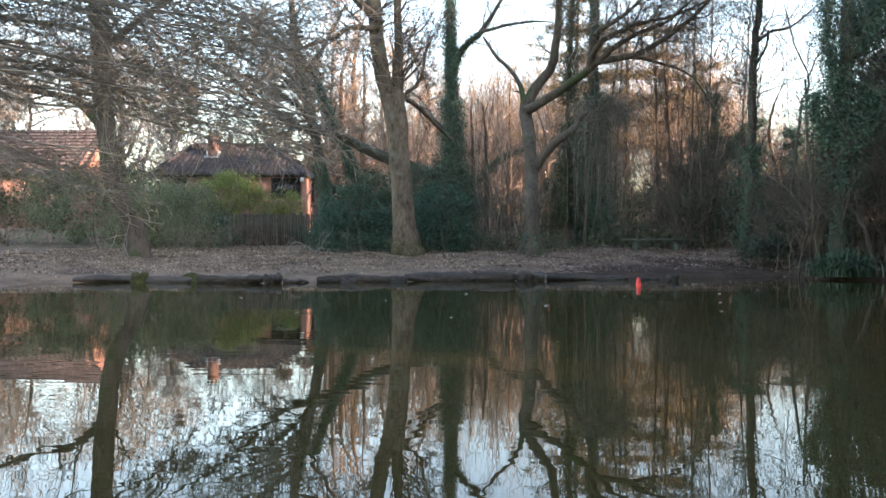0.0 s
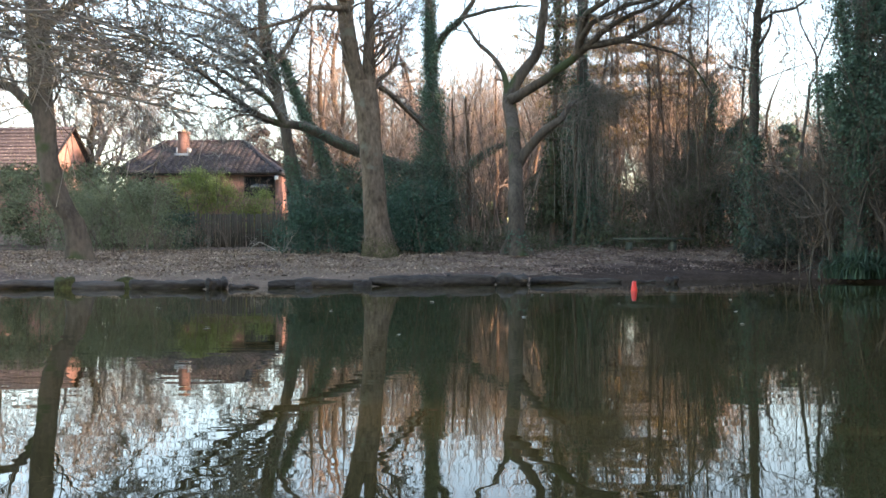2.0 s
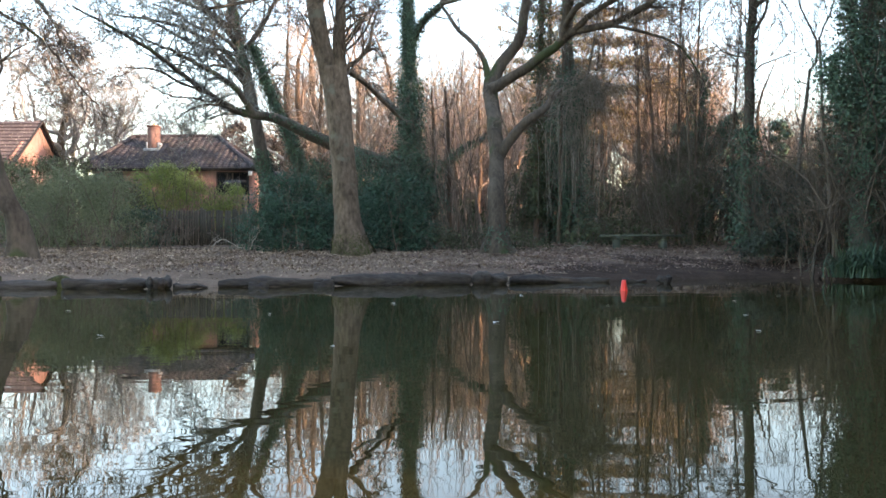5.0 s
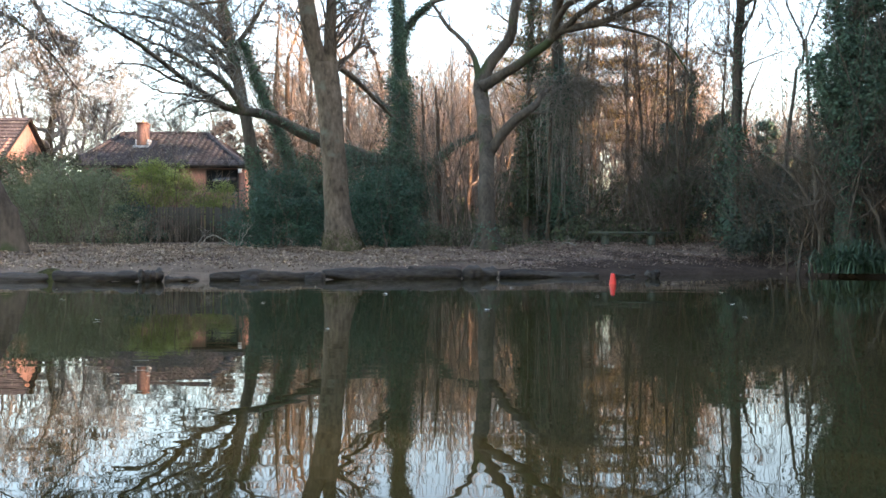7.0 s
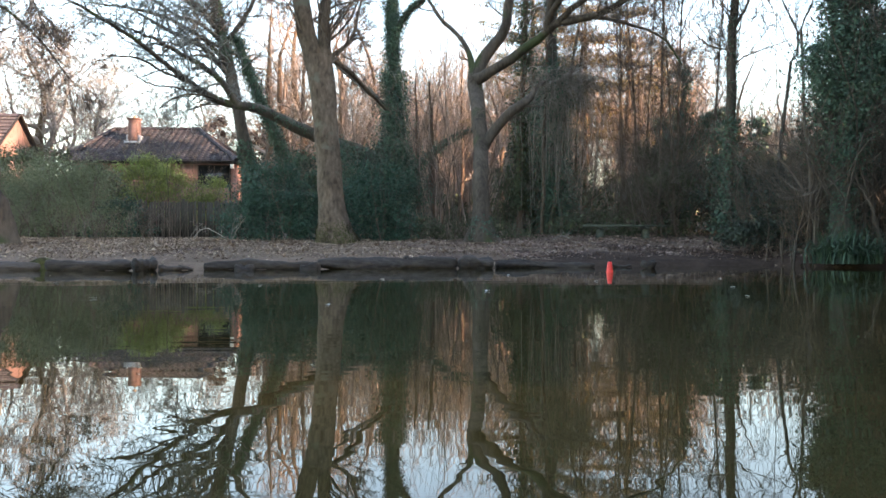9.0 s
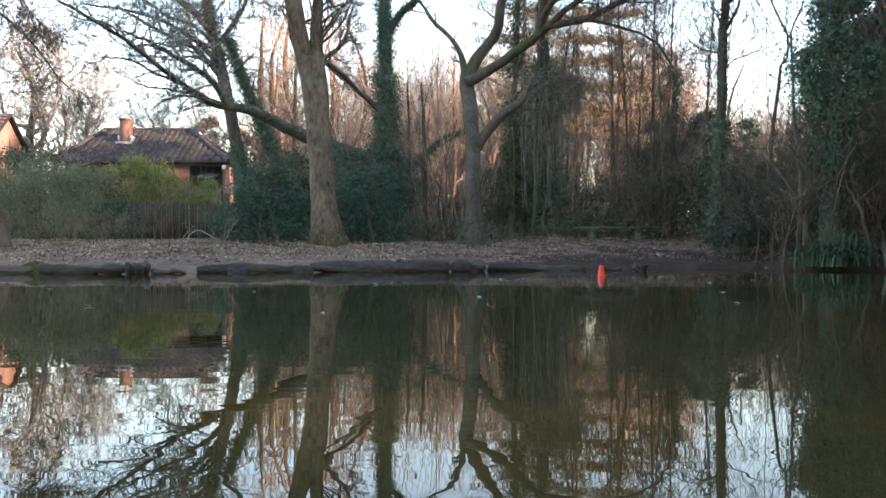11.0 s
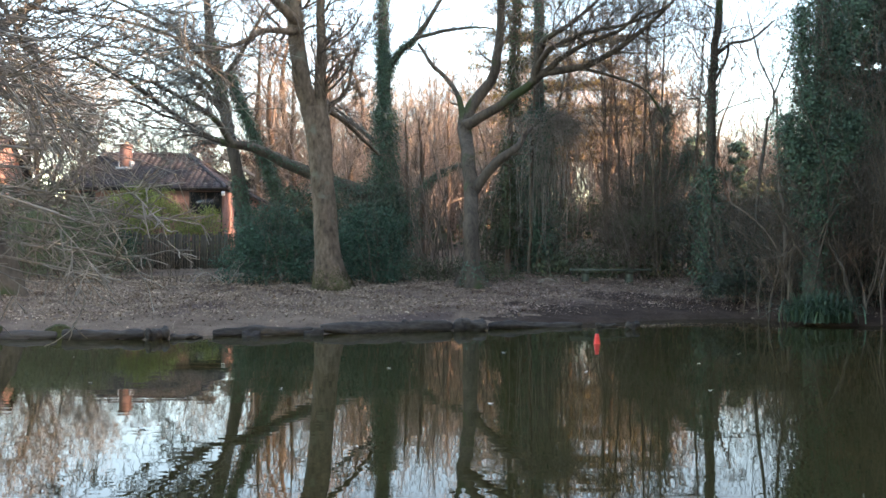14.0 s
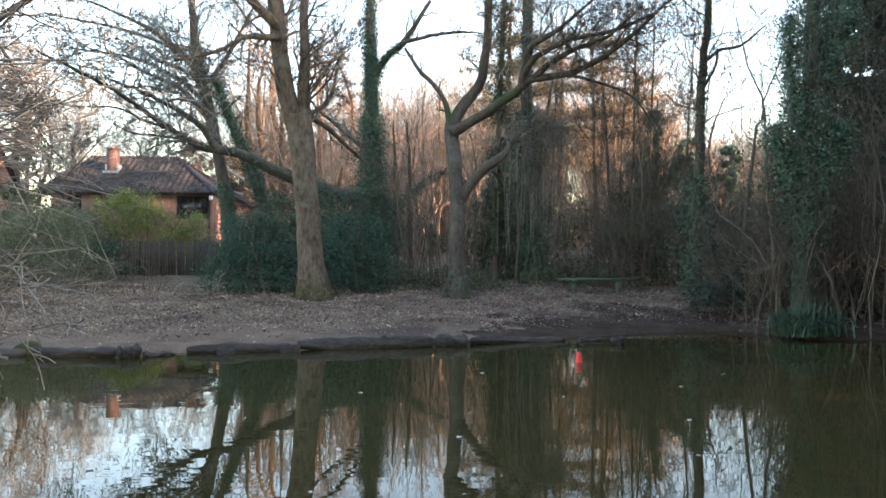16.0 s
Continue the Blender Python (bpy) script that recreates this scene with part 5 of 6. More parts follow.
def woodland_tree(name, label, height, seed, mat, bark, spread=1.0, level=3, limbs=16, low=0.28, kids=(2, 4), wob=0.26):
    rng = np.random.default_rng(seed)
    t = thing(name, (0, 0, -60), label, "tree", "trees of the wood")
    c = curve([(0, 0, -0.1, height * 0.018), (rng.normal() * 0.2, rng.normal() * 0.2, height * 0.3, height * 0.014), (rng.normal() * 0.5, rng.normal() * 0.5, height * 0.65, height * 0.009), (rng.normal() * 0.7, rng.normal() * 0.7, height, 0.02)], 12, 0.05, rng)
    g = Geo()
    g.tube(c[:, :3], c[:, 3], 8)
    part("trunk", g, bark, t, smooth=True)
    g = Geo()
    for k in range(limbs):
        u = low + (0.97 - low) * (k + rng.uniform()) / limbs
        x = u * 11
        i = min(int(x), 10)
        q = c[i] + (c[i + 1] - c[i]) * (x - i)
        a = rng.uniform(0, 2 * np.pi)
        d = np.array((math.cos(a), math.sin(a), rng.uniform(0.3, 1.1)))
        grow(g, rng, q[:3], d, height * 0.30 * (1.15 - 0.7 * u) * spread, q[3] * 0.55, level, 0.25, wob, kids, 0.5, 4, least=0.012, seg=(4, 2))
    part("crown", g, mat, t, "bare winter twigs")
    return t


def spreading_oak(name, label, height, seed, mat, bark):
    """A bare oak: a stout trunk that breaks into sinuous limbs."""
    rng = np.random.default_rng(seed)
    t = thing(name, (0, 0, -60), label, "tree", "trees of the wood")
    r0 = height * 0.030
    c = curve([(0, 0, -0.1, r0), (rng.normal() * 0.2, 0, height * 0.16, r0 * 0.8), (rng.normal() * 0.35, rng.normal() * 0.3, height * 0.36, r0 * 0.68), (rng.normal() * 0.6, rng.normal() * 0.5, height * 0.6, r0 * 0.34), (rng.normal() * 0.8, rng.normal() * 0.8, height * 0.82, 0.03)], 16, 0.05, rng)
    g = Geo()
    g.tube(c[:, :3], c[:, 3], 10)
    part("trunk", g, bark, t, smooth=True)
    g = Geo()
    for k in range(15):
        u = 0.30 + 0.66 * (k + rng.uniform()) / 15
        i = min(int(u * 15), 14)
        q = c[i] + (c[i + 1] - c[i]) * (u * 15 - i)
        a = k * 2.4 + rng.normal() * 0.4
        grow(g, rng, q[:3], np.array((math.cos(a), math.sin(a), rng.uniform(0.25, 0.9))), height * 0.46 * (1.15 - 0.75 * u), min(q[3] * 0.62, r0 * 0.42), 3, 0.22, 0.36, (4, 6), 0.5, 5, least=0.013, seg=(6, 2))
    part("crown", g, mat, t, "bare winter limbs and twigs")
    return t


def evergreen_tree(name, label, height, seed, mat, count, size, width):
    rng = np.random.default_rng(seed)
    t = thing(name, (0, 0, -60), label, "tree", "evergreen trees round the pond")
    g = Geo()
    c = curve([(0, 0, -0.1, 0.3), (0.1, 0, height * 0.5, 0.2), (0, 0.1, height, 0.05)], 10, 0.04, rng)
    g.tube(c[:, :3], c[:, 3], 8)
    part("trunk", g, BARK_DARK, t, smooth=True)
    g = Geo()
    for _ in range(count // 70):
        u = rng.uniform(0.08, 1.0)
        a, w = rng.uniform(0, 2 * np.pi), width * (1.1 - u) ** 0.5 * rng.uniform(0.2, 1.0)
        ctr = np.array((math.cos(a) * w, math.sin(a) * w, u * height))
        o = rng.normal(size=(70, 3))
        o /= np.linalg.norm(o, axis=1, keepdims=True)
        g.leaves(ctr + o * rng.uniform(0.3, 1.0, (70, 1)) * np.array((1.0, 1.0, 0.7)), o + np.array((0, 0, 0.3)), size * rng.uniform(0.6, 1.3, 70), 0.6, 0.15, rng)
    part("foliage", g, mat, t)
    return t


def pine_tree(name, label, height, seed, mat):
    rng = np.random.default_rng(seed)
    t = thing(name, (0, 0, -60), label, "tree", "pines beyond the wood")
    c = curve([(0, 0, -0.1, 0.3), (0.15, 0, height * 0.5, 0.2), (0, 0.1, height, 0.04)], 12, 0.03, rng)
    g = Geo()
    g.tube(c[:, :3], c[:, 3], 8)
    part("trunk", g, BARK_RED, t, smooth=True)
    nd = Geo()
    for k in range(30):
        # boughs in loose storeys, with gaps between them
        u = 0.36 + 0.60 * (k // 5) / 5.5 + rng.normal() * 0.012
        a = k * 2.4 + rng.uniform(-0.4, 0.4)
        ln = (1.08 - u) * height * 0.36 + 0.8
        q = np.array((0, 0, u * height))
        d = np.array((math.cos(a), math.sin(a), rng.uniform(-0.05, 0.22)))
        e = q + d * ln * rng.uniform(0.75, 1.1) + np.array((0, 0, 0.06 * ln))
        g = Geo()
        g.tube([q, (q + e) / 2 + (0, 0, -0.1), e], [0.06, 0.04, 0.015], 4)
        part("limb", g, BARK_RED, t)
        for _ in range(13):
            v = rng.uniform(0.3, 1.05)
            ctr = q + (e - q) * v + rng.normal(size=3) * np.array((0.5, 0.5, 0.08))
            o = rng.normal(size=(34, 3))
            o /= np.linalg.norm(o, axis=1, keepdims=True)
            nd.leaves(ctr + o * rng.uniform(0.1, 0.55, (34, 1)) * np.array((1.1, 1.1, 0.28)), o + np.array((0, 0, 0.8)), 0.24 * rng.uniform(0.7, 1.3, 34), 0.13, 0.06, rng)
    part("foliage", nd, mat, t)
    return t


def stand(base, rng, x, y, size, first):
    """Puts the base tree itself, or a copy of it, at a place."""
    m = pose(x, y, ground_at(x, y) - 0.05, 0, 0, rng.uniform(0, 360))
    if first:
        base.matrix_basis = m
        base.scale = (size, size, size)
        return base
    base_scale = tuple(base.scale)
    base.scale = (size, size, size)
    c = copy_thing(base, m)
    base.scale = base_scale
    return c


def build_wood():
    rng = np.random.default_rng(77)
    kinds = [
        woodland_tree("woodland_tree", "bare reddish-brown woodland tree in low sun", 14, 61, TWIG_RED, BARK_RED, limbs=14),
        woodland_tree("woodland_tree", "bare spreading woodland tree", 14, 62, TWIG_RED, BARK_RED, 1.2, 3, 15, 0.22),
        woodland_tree("woodland_tree", "bare narrow woodland tree", 15, 63, TWIG_RED, BARK_RED, 0.7, 3, 13, 0.2),
        woodland_tree("woodland_tree", "bare grey-brown tree behind the houses", 14, 64, TWIG_FAR, BARK, 1.4, 3, 17, 0.22, (3, 5)),
        woodland_tree("woodland_tree", "wide-crowned bare oak behind the houses", 13, 65, TWIG_FAR, BARK_DARK, 2.2, 3, 18, 0.28, (4, 5), 0.42),
    ]
    spots = []
    # behind the houses
    for x, y, s in ((-40, 76, 1.1), (-45, 78, 1.15), (-30, 88, 1.05), (-36, 90, 1.2), (-52, 84, 1.15), (-21, 92, 1.05), (-10.5, 66, 0.88), (-13, 88, 0.95)):
        spots.append((3, x, y, s))
    for x, y, s in ((-28.9, 76, 1.0), (-37.5, 71, 1.15)):
        spots.append((4, x, y, s))
    # middle of the wood
    for x, y, s in ((-7.7, 60, 1.08), (-6.9, 61.5, 1.15), (-8.9, 57, 0.98), (-4.4, 63, 0.98), (-2.6, 58, 0.86), (-5.6, 70, 1.1), (-4.6, 57, 0.8), (-9.2, 63, 0.9), (-6.0, 56, 0.84), (-3.5, 54, 0.79), (-5, 66, 0.92), (-1, 60, 0.70), (1.5, 55, 0.63), (3.5, 62, 0.75), (6, 57, 0.70), (8.5, 63, 0.79), (15.2, 60, 0.75), (10, 70, 0.88), (16, 66, 0.75), (18.5, 58, 0.62), (25, 66, 0.5), (2, 49, 0.53), (4.5, 47, 0.53), (7.5, 49, 0.57), (-1.5, 50, 0.55), (12, 47, 0.45)):
        spots.append((int(rng.integers(0, 3)), x, y, s))
    # right-hand bank and behind
    for x, y, s in ((17.5, 33, 0.7), (21, 42, 0.7), (18, 48, 0.6), (25, 50, 0.7)):
        spots.append((int(rng.integers(0, 3)), x, y, s))
    kinds.append(spreading_oak("woodland_oak", "stout bare oak with sinuous limbs behind the gardens", 14, 66, TWIG_FAR, BARK))
    kinds.append(spreading_oak("woodland_oak", "bare round-crowned oak behind a bungalow", 14, 67, TWIG_FAR, BARK))
    spots += [(5, -28.6, 70, 1.2), (6, -21.8, 65, 0.8), (6, -42.0, 70, 1.2), (5, -17.5, 66, 0.72)]
    seen = set()
    for k, x, y, s in spots:
        stand(kinds[k], rng, x, y, s, k not in seen)
        seen.add(k)
    pine = pine_tree("pine_tree", "tall pine with layered foliage, evening sun put into its colour", 15, 71, PINE)
    for n, (x, y, s) in enumerate(((7.3, 52, 1.0), (14.6, 60, 0.98), (18.3, 64, 0.86), (12.4, 63, 1.04), (10.5, 68, 1.12), (-9.5, 72, 0.75), (24, 70, 0.5))):
        stand(pine, rng, x, y, s, n == 0)
    ever = evergreen_tree("evergreen_tree", "dense ivy-laden evergreen tree, mostly unseen and added to block sun", 13, 72, IVY, 2000, 0.72, 3.0)
    # unseen rows, added to keep the low sun off the near trees and bank
    shade_belt = [(20, y + rng.uniform(-0.5, 0.5), 0.9 if y > 30 else 1.3 if y > 6 else rng.uniform(0.9, 1.05)) for y in np.arange(-16, 35, 4.2)]
    shade_belt += [(24.5, y + rng.uniform(-0.5, 0.5), 0.9 if y > 28 else 1.3 if y > 6 else rng.uniform(0.9, 1.05)) for y in np.arange(-18, 46, 4.4)]
    # hidden row, added to shade the low far scrub
    shade_belt += [(max(41.0, 0.56 * y), y + rng.uniform(-0.6, 0.6), rng.uniform(0.9, 1.05)) for y in np.arange(56, 94, 4.2)]
    # unseen tall pair, added to shade the oaks behind the houses
    shade_belt += [(32.0, 40.0, 1.5), (36.5, 38.5, 1.5)]
    # unseen gap fillers, added where sun leaked on to the waterside
    shade_belt += [(22.0, 11.0, 0.7), (21.8, 15.0, 0.7), (22.2, 18.5, 0.7), (22.0, 22.5, 0.7)]
    shade_belt += [(18.2, 15.5, 0.8), (18.4, 20, 0.8), (18.0, 11, 0.8), (18.3, 24.5, 0.75)]
    shade_belt += [(x, -13 + rng.uniform(-1, 1), rng.uniform(0.9, 1.1)) for x in np.arange(-26, 18, 7.0)]
    for n, (x, y, s) in enumerate(shade_belt):
        stand(ever, rng, x, y, s, n == 0)
    for n, (x, y, s) in enumerate(((16.5, 29, 0.9), (19, 38, 0.6), (20, 58, 0.52), (23.5, 60, 0.5), (27, 57, 0.48), (31, 61, 0.6), (35, 58, 0.6), (-24, 40, 0.5), (-21.5, 30, 0.42), (-27, 34, 0.5))):
        stand(ever, rng, x, y, s, False)


build_wood()


def build_far_wood():
    rng = np.random.default_rng(91)
    g = Geo()
    for _ in range(1050):
        y = rng.uniform(62, 108)
        x = rng.uniform(-0.165, 0.56) * y
        tall = (10.0 + 0.055 * (y - 62)) * rng.uniform(0.7, 1.12) * (0.62 if x / y > 0.33 else 0.62 if x / y < -0.05 else 0.84 if x / y < 0.14 else 0.95)
        if 0.196 < (x - 1) / (y - 3.7) < 0.222:
            continue
        p = np.array((x, y, ground_at(x, y) - 0.1))
        grow(g, rng, p, rng.normal(size=3) * 0.06 + np.array((0, 0, 1)), tall, tall * 0.0085, 2, 0.35, 0.09, (4, 6), 0.5, 4, least=0.017, seg=(3, 1))
    solo("far_wood", g, TWIG_RED, "distant wood of bare stems glowing in low sun", "trees", kind="stuff")
    g = Geo()
    for _ in range(950):
        y = rng.uniform(76, 104)
        x = rng.uniform(-0.17, 0.5) * y
        p = np.array((x, y, ground_at(x, y) - 0.1))
        grow(g, rng, p, rng.normal(size=3) * 0.3 + np.array((0, 0, 1)), rng.uniform(3.0, 5.4), 0.04, 1, 0.25, 0.16, (6, 9), 0.6, 3, least=0.024, seg=(3, 2))
    solo("far_scrub", g, TWIG_RED, "brown leafless scrub at the far side of the wood", "scrub", kind="stuff")


build_far_wood()


# ---- tree that hangs over the water from the side bank ----


def build_overhanging_tree():
    rng = np.random.default_rng(81)
    bx, by = -10.3, 6.5
    t = thing("overhanging_tree", (bx, by, ground_at(bx, by) - 0.05), "bare tree with long twiggy branches drooping over the water", "tree")
    off = np.array((*t.location, 0.0))
    c = curve([(bx, by, 0.1, 0.4), (bx + 0.3, by, 2.5, 0.32), (bx + 0.5, by, 5, 0.26), (bx + 0.6, by, 9, 0.12)], 14, 0.02, rng) - off
    g = Geo()
    g.tube(c[:, :3], c[:, 3], 12)
    part("trunk", g, BARK, t, smooth=True)
    crown = Geo()
    # where branches end: ranges of x, y and z, how many, spacing, length and order of their twigs
    for x0, x1, y0, y1, z0, z1, count, gap, length, order in (
            (-1.75, -0.85, 6.2, 7.4, 2.2, 3.8, 15, 0.16, 0.95, 2),
            (-2.9, -1.9, 8.0, 10.0, 2.3, 5.2, 13, 0.17, 1.0, 2),
            (-4.5, -2.5, 6.0, 8.0, 2.2, 4.6, 9, 0.17, 1.0, 2),
            (-3.2, -2.0, 6.0, 7.6, 1.28, 1.75, 9, 0.18, 0.46, 2),
            (-1.15, -0.6, 6.2, 7.0, 1.55, 2.2, 9, 0.16, 0.34, 2)):
        for _ in range(count):
            x, y, z = rng.uniform(x0, x1), rng.uniform(y0, y1), rng.uniform(z0, z1)
            u = min(0.9, 0.18 + 0.11 * z + rng.uniform(-0.04, 0.04))
            i = int(u * 13)
            a = c[i, :3] + off[:3]
            e = np.array((x, y, z)) + rng.normal(size=3) * 0.05
            rise = rng.uniform(0.15, 0.5)
            ln = curve([(*a, 0.055), (*(a + (e - a) * 0.35 + (0, 0, rise)), 0.034), (*(a + (e - a) * 0.7 + (0, 0, rise * 0.8)), 0.013), (*e, 0.003)], 18, 0.018, rng) - off
            g = Geo()
            g.tube(ln[:, :3], ln[:, 3], 7)
            part("branch", g, TWIG_NEAR, t, smooth=True)
            clothe(crown, rng, ln, gap, length, order, first=0.5, up=-0.02, kids=(2, 4), side=(1.1, 0.0, -0.1), spread=0.62, cap=0.0066, thin=0.6, least=0.0030, cut=(4, 3) if x0 > -1.2 else (3, 2), wob=0.13)
    part("crown", crown, TWIG_NEAR, t, "fine bare drooping twigs")


build_overhanging_tree()

# ---- waterside things ----


def log(name, label, a, b, r, seed, mat=LOG, taper=0.85, stubs=0):
    rng = np.random.default_rng(seed)
    a, b = np.array(a, float) + (0, 0, 0.004), np.array(b, float) + (0, 0, 0.004)
    r = r * 1.22
    n, k = 26, 16
    ang = np.arange(k) * 2 * np.pi / k
    d = (b - a) / np.linalg.norm(b - a)
    s = np.cross(d, (0, 0, 1))
    u = np.cross(s, d)
    rows = []
    ph = rng.uniform(0, 6, 4)
    for i in range(n):
        f = i / (n - 1)
        ctr = a + (b - a) * f + s * 0.03 * math.sin(f * 5 + ph[0]) + u * 0.018 * math.sin(f * 7 + ph[1])
        rr = r * (1 - (1 - taper) * f) * (1 + 0.12 * np.sin(ang * 3 + ph[2] + f * 3) + 0.09 * np.sin(ang * 5 + f * 9 + ph[3]) + 0.13 * math.sin(f * 11 + ph[1] * 2) + 0.10 * math.sin(f * 23 + ph[0]) + 0.05 * np.sin(ang * 9 + f * 31))
        if i in (0, n - 1):
            rr = rr * 0.68
        elif i in (1, n - 2):
            rr = rr * 0.92
        rows.append(ctr + rr[:, None] * (np.cos(ang)[:, None] * s + np.sin(ang)[:, None] * u))
    for end, at in ((0, a - d * 0.01), (-1, b + d * 0.01)):
        rows.insert(0 if end == 0 else len(rows), np.repeat(at[None], k, 0) + (rows[0 if end == 0 else -1] - (a if end == 0 else b)) * 0.35)
    g = Geo()
    i, j = np.meshgrid(np.arange(len(rows) - 1), np.arange(k), indexing="ij")
    g.quads(np.concatenate(rows), np.stack((i * k + j, i * k + (j + 1) % k, (i + 1) * k + (j + 1) % k, (i + 1) * k + j), -1))
    for e in (0, len(rows) - 1):
        ring = rows[e]
        g.quads(np.vstack((ring, ring.mean(0)[None])), [(q, (q + 1) % k, (q + 2) % k, k) for q in range(0, k, 2)])
    for _ in range(stubs):
        f = rng.uniform(0.2, 0.8)
        p = a + (b - a) * f + u * r * 0.8
        g.tube([p, p + u * 0.08 + s * rng.normal() * 0.03], [0.035, 0.025], 6)
    return solo(name, g, mat, label, "log", "logs edging the pond", smooth=True)


log("log", "dark wet log lying along the water's edge", (-8.7, 19.25, 0.06), (-6.0, 19.45, 0.06), 0.077, 1)
log("log", "short blackened log at the water's edge", (-5.8, 19.3, 0.08), (-4.25, 19.15, 0.08), 0.089, 2)
log("log", "round dark log end at the water's edge", (-4.2, 19.05, 0.09), (-3.85, 19.3, 0.09), 0.102, 3, LOG, 1.0, 0)
log("log", "thin half-sunken log tapering into the mud", (-3.8, 19.25, 0.04), (-3.25, 19.5, 0.02), 0.060, 4, LOG, 0.3, 0)
log("log", "dark wet log half buried in the bank", (-3.1, 19.7, 0.07), (-1.15, 20.1, 0.08), 0.077, 5)
log("log", "long thick grey-brown log edging the bank", (-1.05, 20.15, 0.09), (1.62, 20.85, 0.09), 0.102, 6, LOG, 0.95)
log("log", "stout dark cut log end", (1.68, 20.75, 0.1), (2.35, 21.0, 0.1), 0.119, 7, LOG, 0.9, 0)
log("log", "low dark log reaching into shallow water", (2.45, 21.15, 0.06), (4.6, 21.75, 0.04), 0.072, 8, LOG, 0.6)
log("log", "short dark stub standing in the shallows", (5.45, 21.0, 0.07), (5.72, 21.15, 0.07), 0.065, 9, LOG, 1.0, 0)
log("log", "small dark root in the shallows", (4.9, 21.6, 0.03), (5.4, 21.75, 0.02), 0.036, 10, LOG, 0.6, 0)


def stump(label, x, y, r, h, seed, mat=MOSS):
    rng = np.random.default_rng(seed)
    g = Geo()
    k = 14
    ang = np.arange(k) * 2 * np.pi / k
    rows = []
    z0 = ground_at(x, y) - 0.12
    for f, s in ((0, 1.2), (0.35, 1.02), (0.7, 1.0), (0.95, 0.97), (1.0, 0.85), (1.01, 0.3)):
        rr = r * s * (1 + 0.08 * np.sin(ang * 3 + seed) + 0.05 * np.sin(ang * 7 + f * 4))
        rows.append(np.stack((np.cos(ang) * rr, np.sin(ang) * rr, np.full(k, f * (h + 0.12)) + (0.04 * np.sin(ang * 2 + seed) if f > 0.9 else 0)), 1))
    i, j = np.meshgrid(np.arange(len(rows) - 1), np.arange(k), indexing="ij")
    g.quads(np.concatenate(rows), np.stack((i * k + j, i * k + (j + 1) % k, (i + 1) * k + (j + 1) % k, (i + 1) * k + j), -1))
    top = rows[-1]
    g.quads(np.vstack((top, top.mean(0)[None])), [(q, (q + 1) % k, (q + 2) % k, k) for q in range(0, k, 2)])
    solo("stump", g, mat, label, "stump", at=(x, y, z0), smooth=True)


stump("short dark stump beside a log", -2.38, 19.76, 0.19, 0.2, 1, LOG)
stump("mossy stump at the water's edge", -7.2, 19.4, 0.2, 0.22, 2)
stump("low dark hummock between two logs", -1.18, 20.03, 0.2, 0.24, 3, LOG)
stump("small dark knot rising behind a log", 0.64, 20.62, 0.09, 0.3, 5, LOG)
stump("low mossy hummock on the bank", -6.1, 19.8, 0.24, 0.12, 4)


def build_bench():
    b = thing("bench", (7.16, 29.5, ground_at(7.16, 29.5)), "long low backless wooden bench greened with algae", "bench")
    z0 = b.location.z
    for k in range(3):
        g = Geo()
        y = -0.2 + k * 0.14
        g.box((-1.28, y, 0.4), (1.28, y + 0.12, 0.46))
        part("plank", g, BENCH, b)
    for x in (-0.8, 0.6):
        g = Geo()
        g.box((x - 0.09, -0.14, -0.1), (x + 0.09, -0.02, 0.33))
        g.box((x - 0.09, 0.04, -0.1), (x + 0.09, 0.16, 0.33))
        part("leg", g, BENCH, b)
        g = Geo()
        g.box((x - 0.06, -0.2, 0.333), (x + 0.06, 0.2, 0.397))
        part("bearer", g, BENCH, b)


build_bench()


def build_float():
    f = thing("marker_float", (4.16, 18.3, 0), "red plastic marker float standing in the water", "float")
    g = Geo()
    g.tube([(0, 0, -0.10), (0, 0, -0.035), (0, 0, 0.0), (0, 0, 0.16), (0, 0, 0.182), (0, 0, 0.192)], [0.034, 0.06, 0.062, 0.038, 0.034, 0.017], 20)
    part("body", g, RED, f, smooth=True)
    g = Geo()
    g.tube([(0, 0, 0.185), (0, 0, 0.21), (0, 0, 0.214)], [0.026, 0.024, 0.002], 12)
    part("cap", g, BLACK, f, "black cap", smooth=True)


build_float()


def build_iris():
    rng = np.random.default_rng(9)
    t = thing("iris_clump", (10.2, 22.0, 0.08), "clump of drooping green iris blades at the water's edge", "plant")
    g = Geo()
    for _ in range(640):
        x, y = rng.normal() * 0.30, rng.normal() * 0.22
        a, h = rng.uniform(0, 2 * np.pi), rng.uniform(0.5, 1.05)
        lean = rng.uniform(0.15, 0.95)
        w = rng.uniform(0.010, 0.019)
        side = np.array((-math.sin(a), math.cos(a), 0)) * w
        p = []
        for f in (0, 0.35, 0.7, 1.0):
            p.append(np.array((x + math.cos(a) * lean * f * f, y + math.sin(a) * lean * f * f, h * (f - 0.45 * f ** 3 * (lean / 0.5)))))
        v = []
        for q, s in zip(p, (1, 1, 0.75, 0.08)):
            v += [q - side * s, q + side * s]
        g.quads(v, [(0, 1, 3, 2), (2, 3, 5, 4), (4, 5, 7, 6)])
    tagged(part("blade_tuft", g, IRIS, t), kind="stuff")


build_iris()


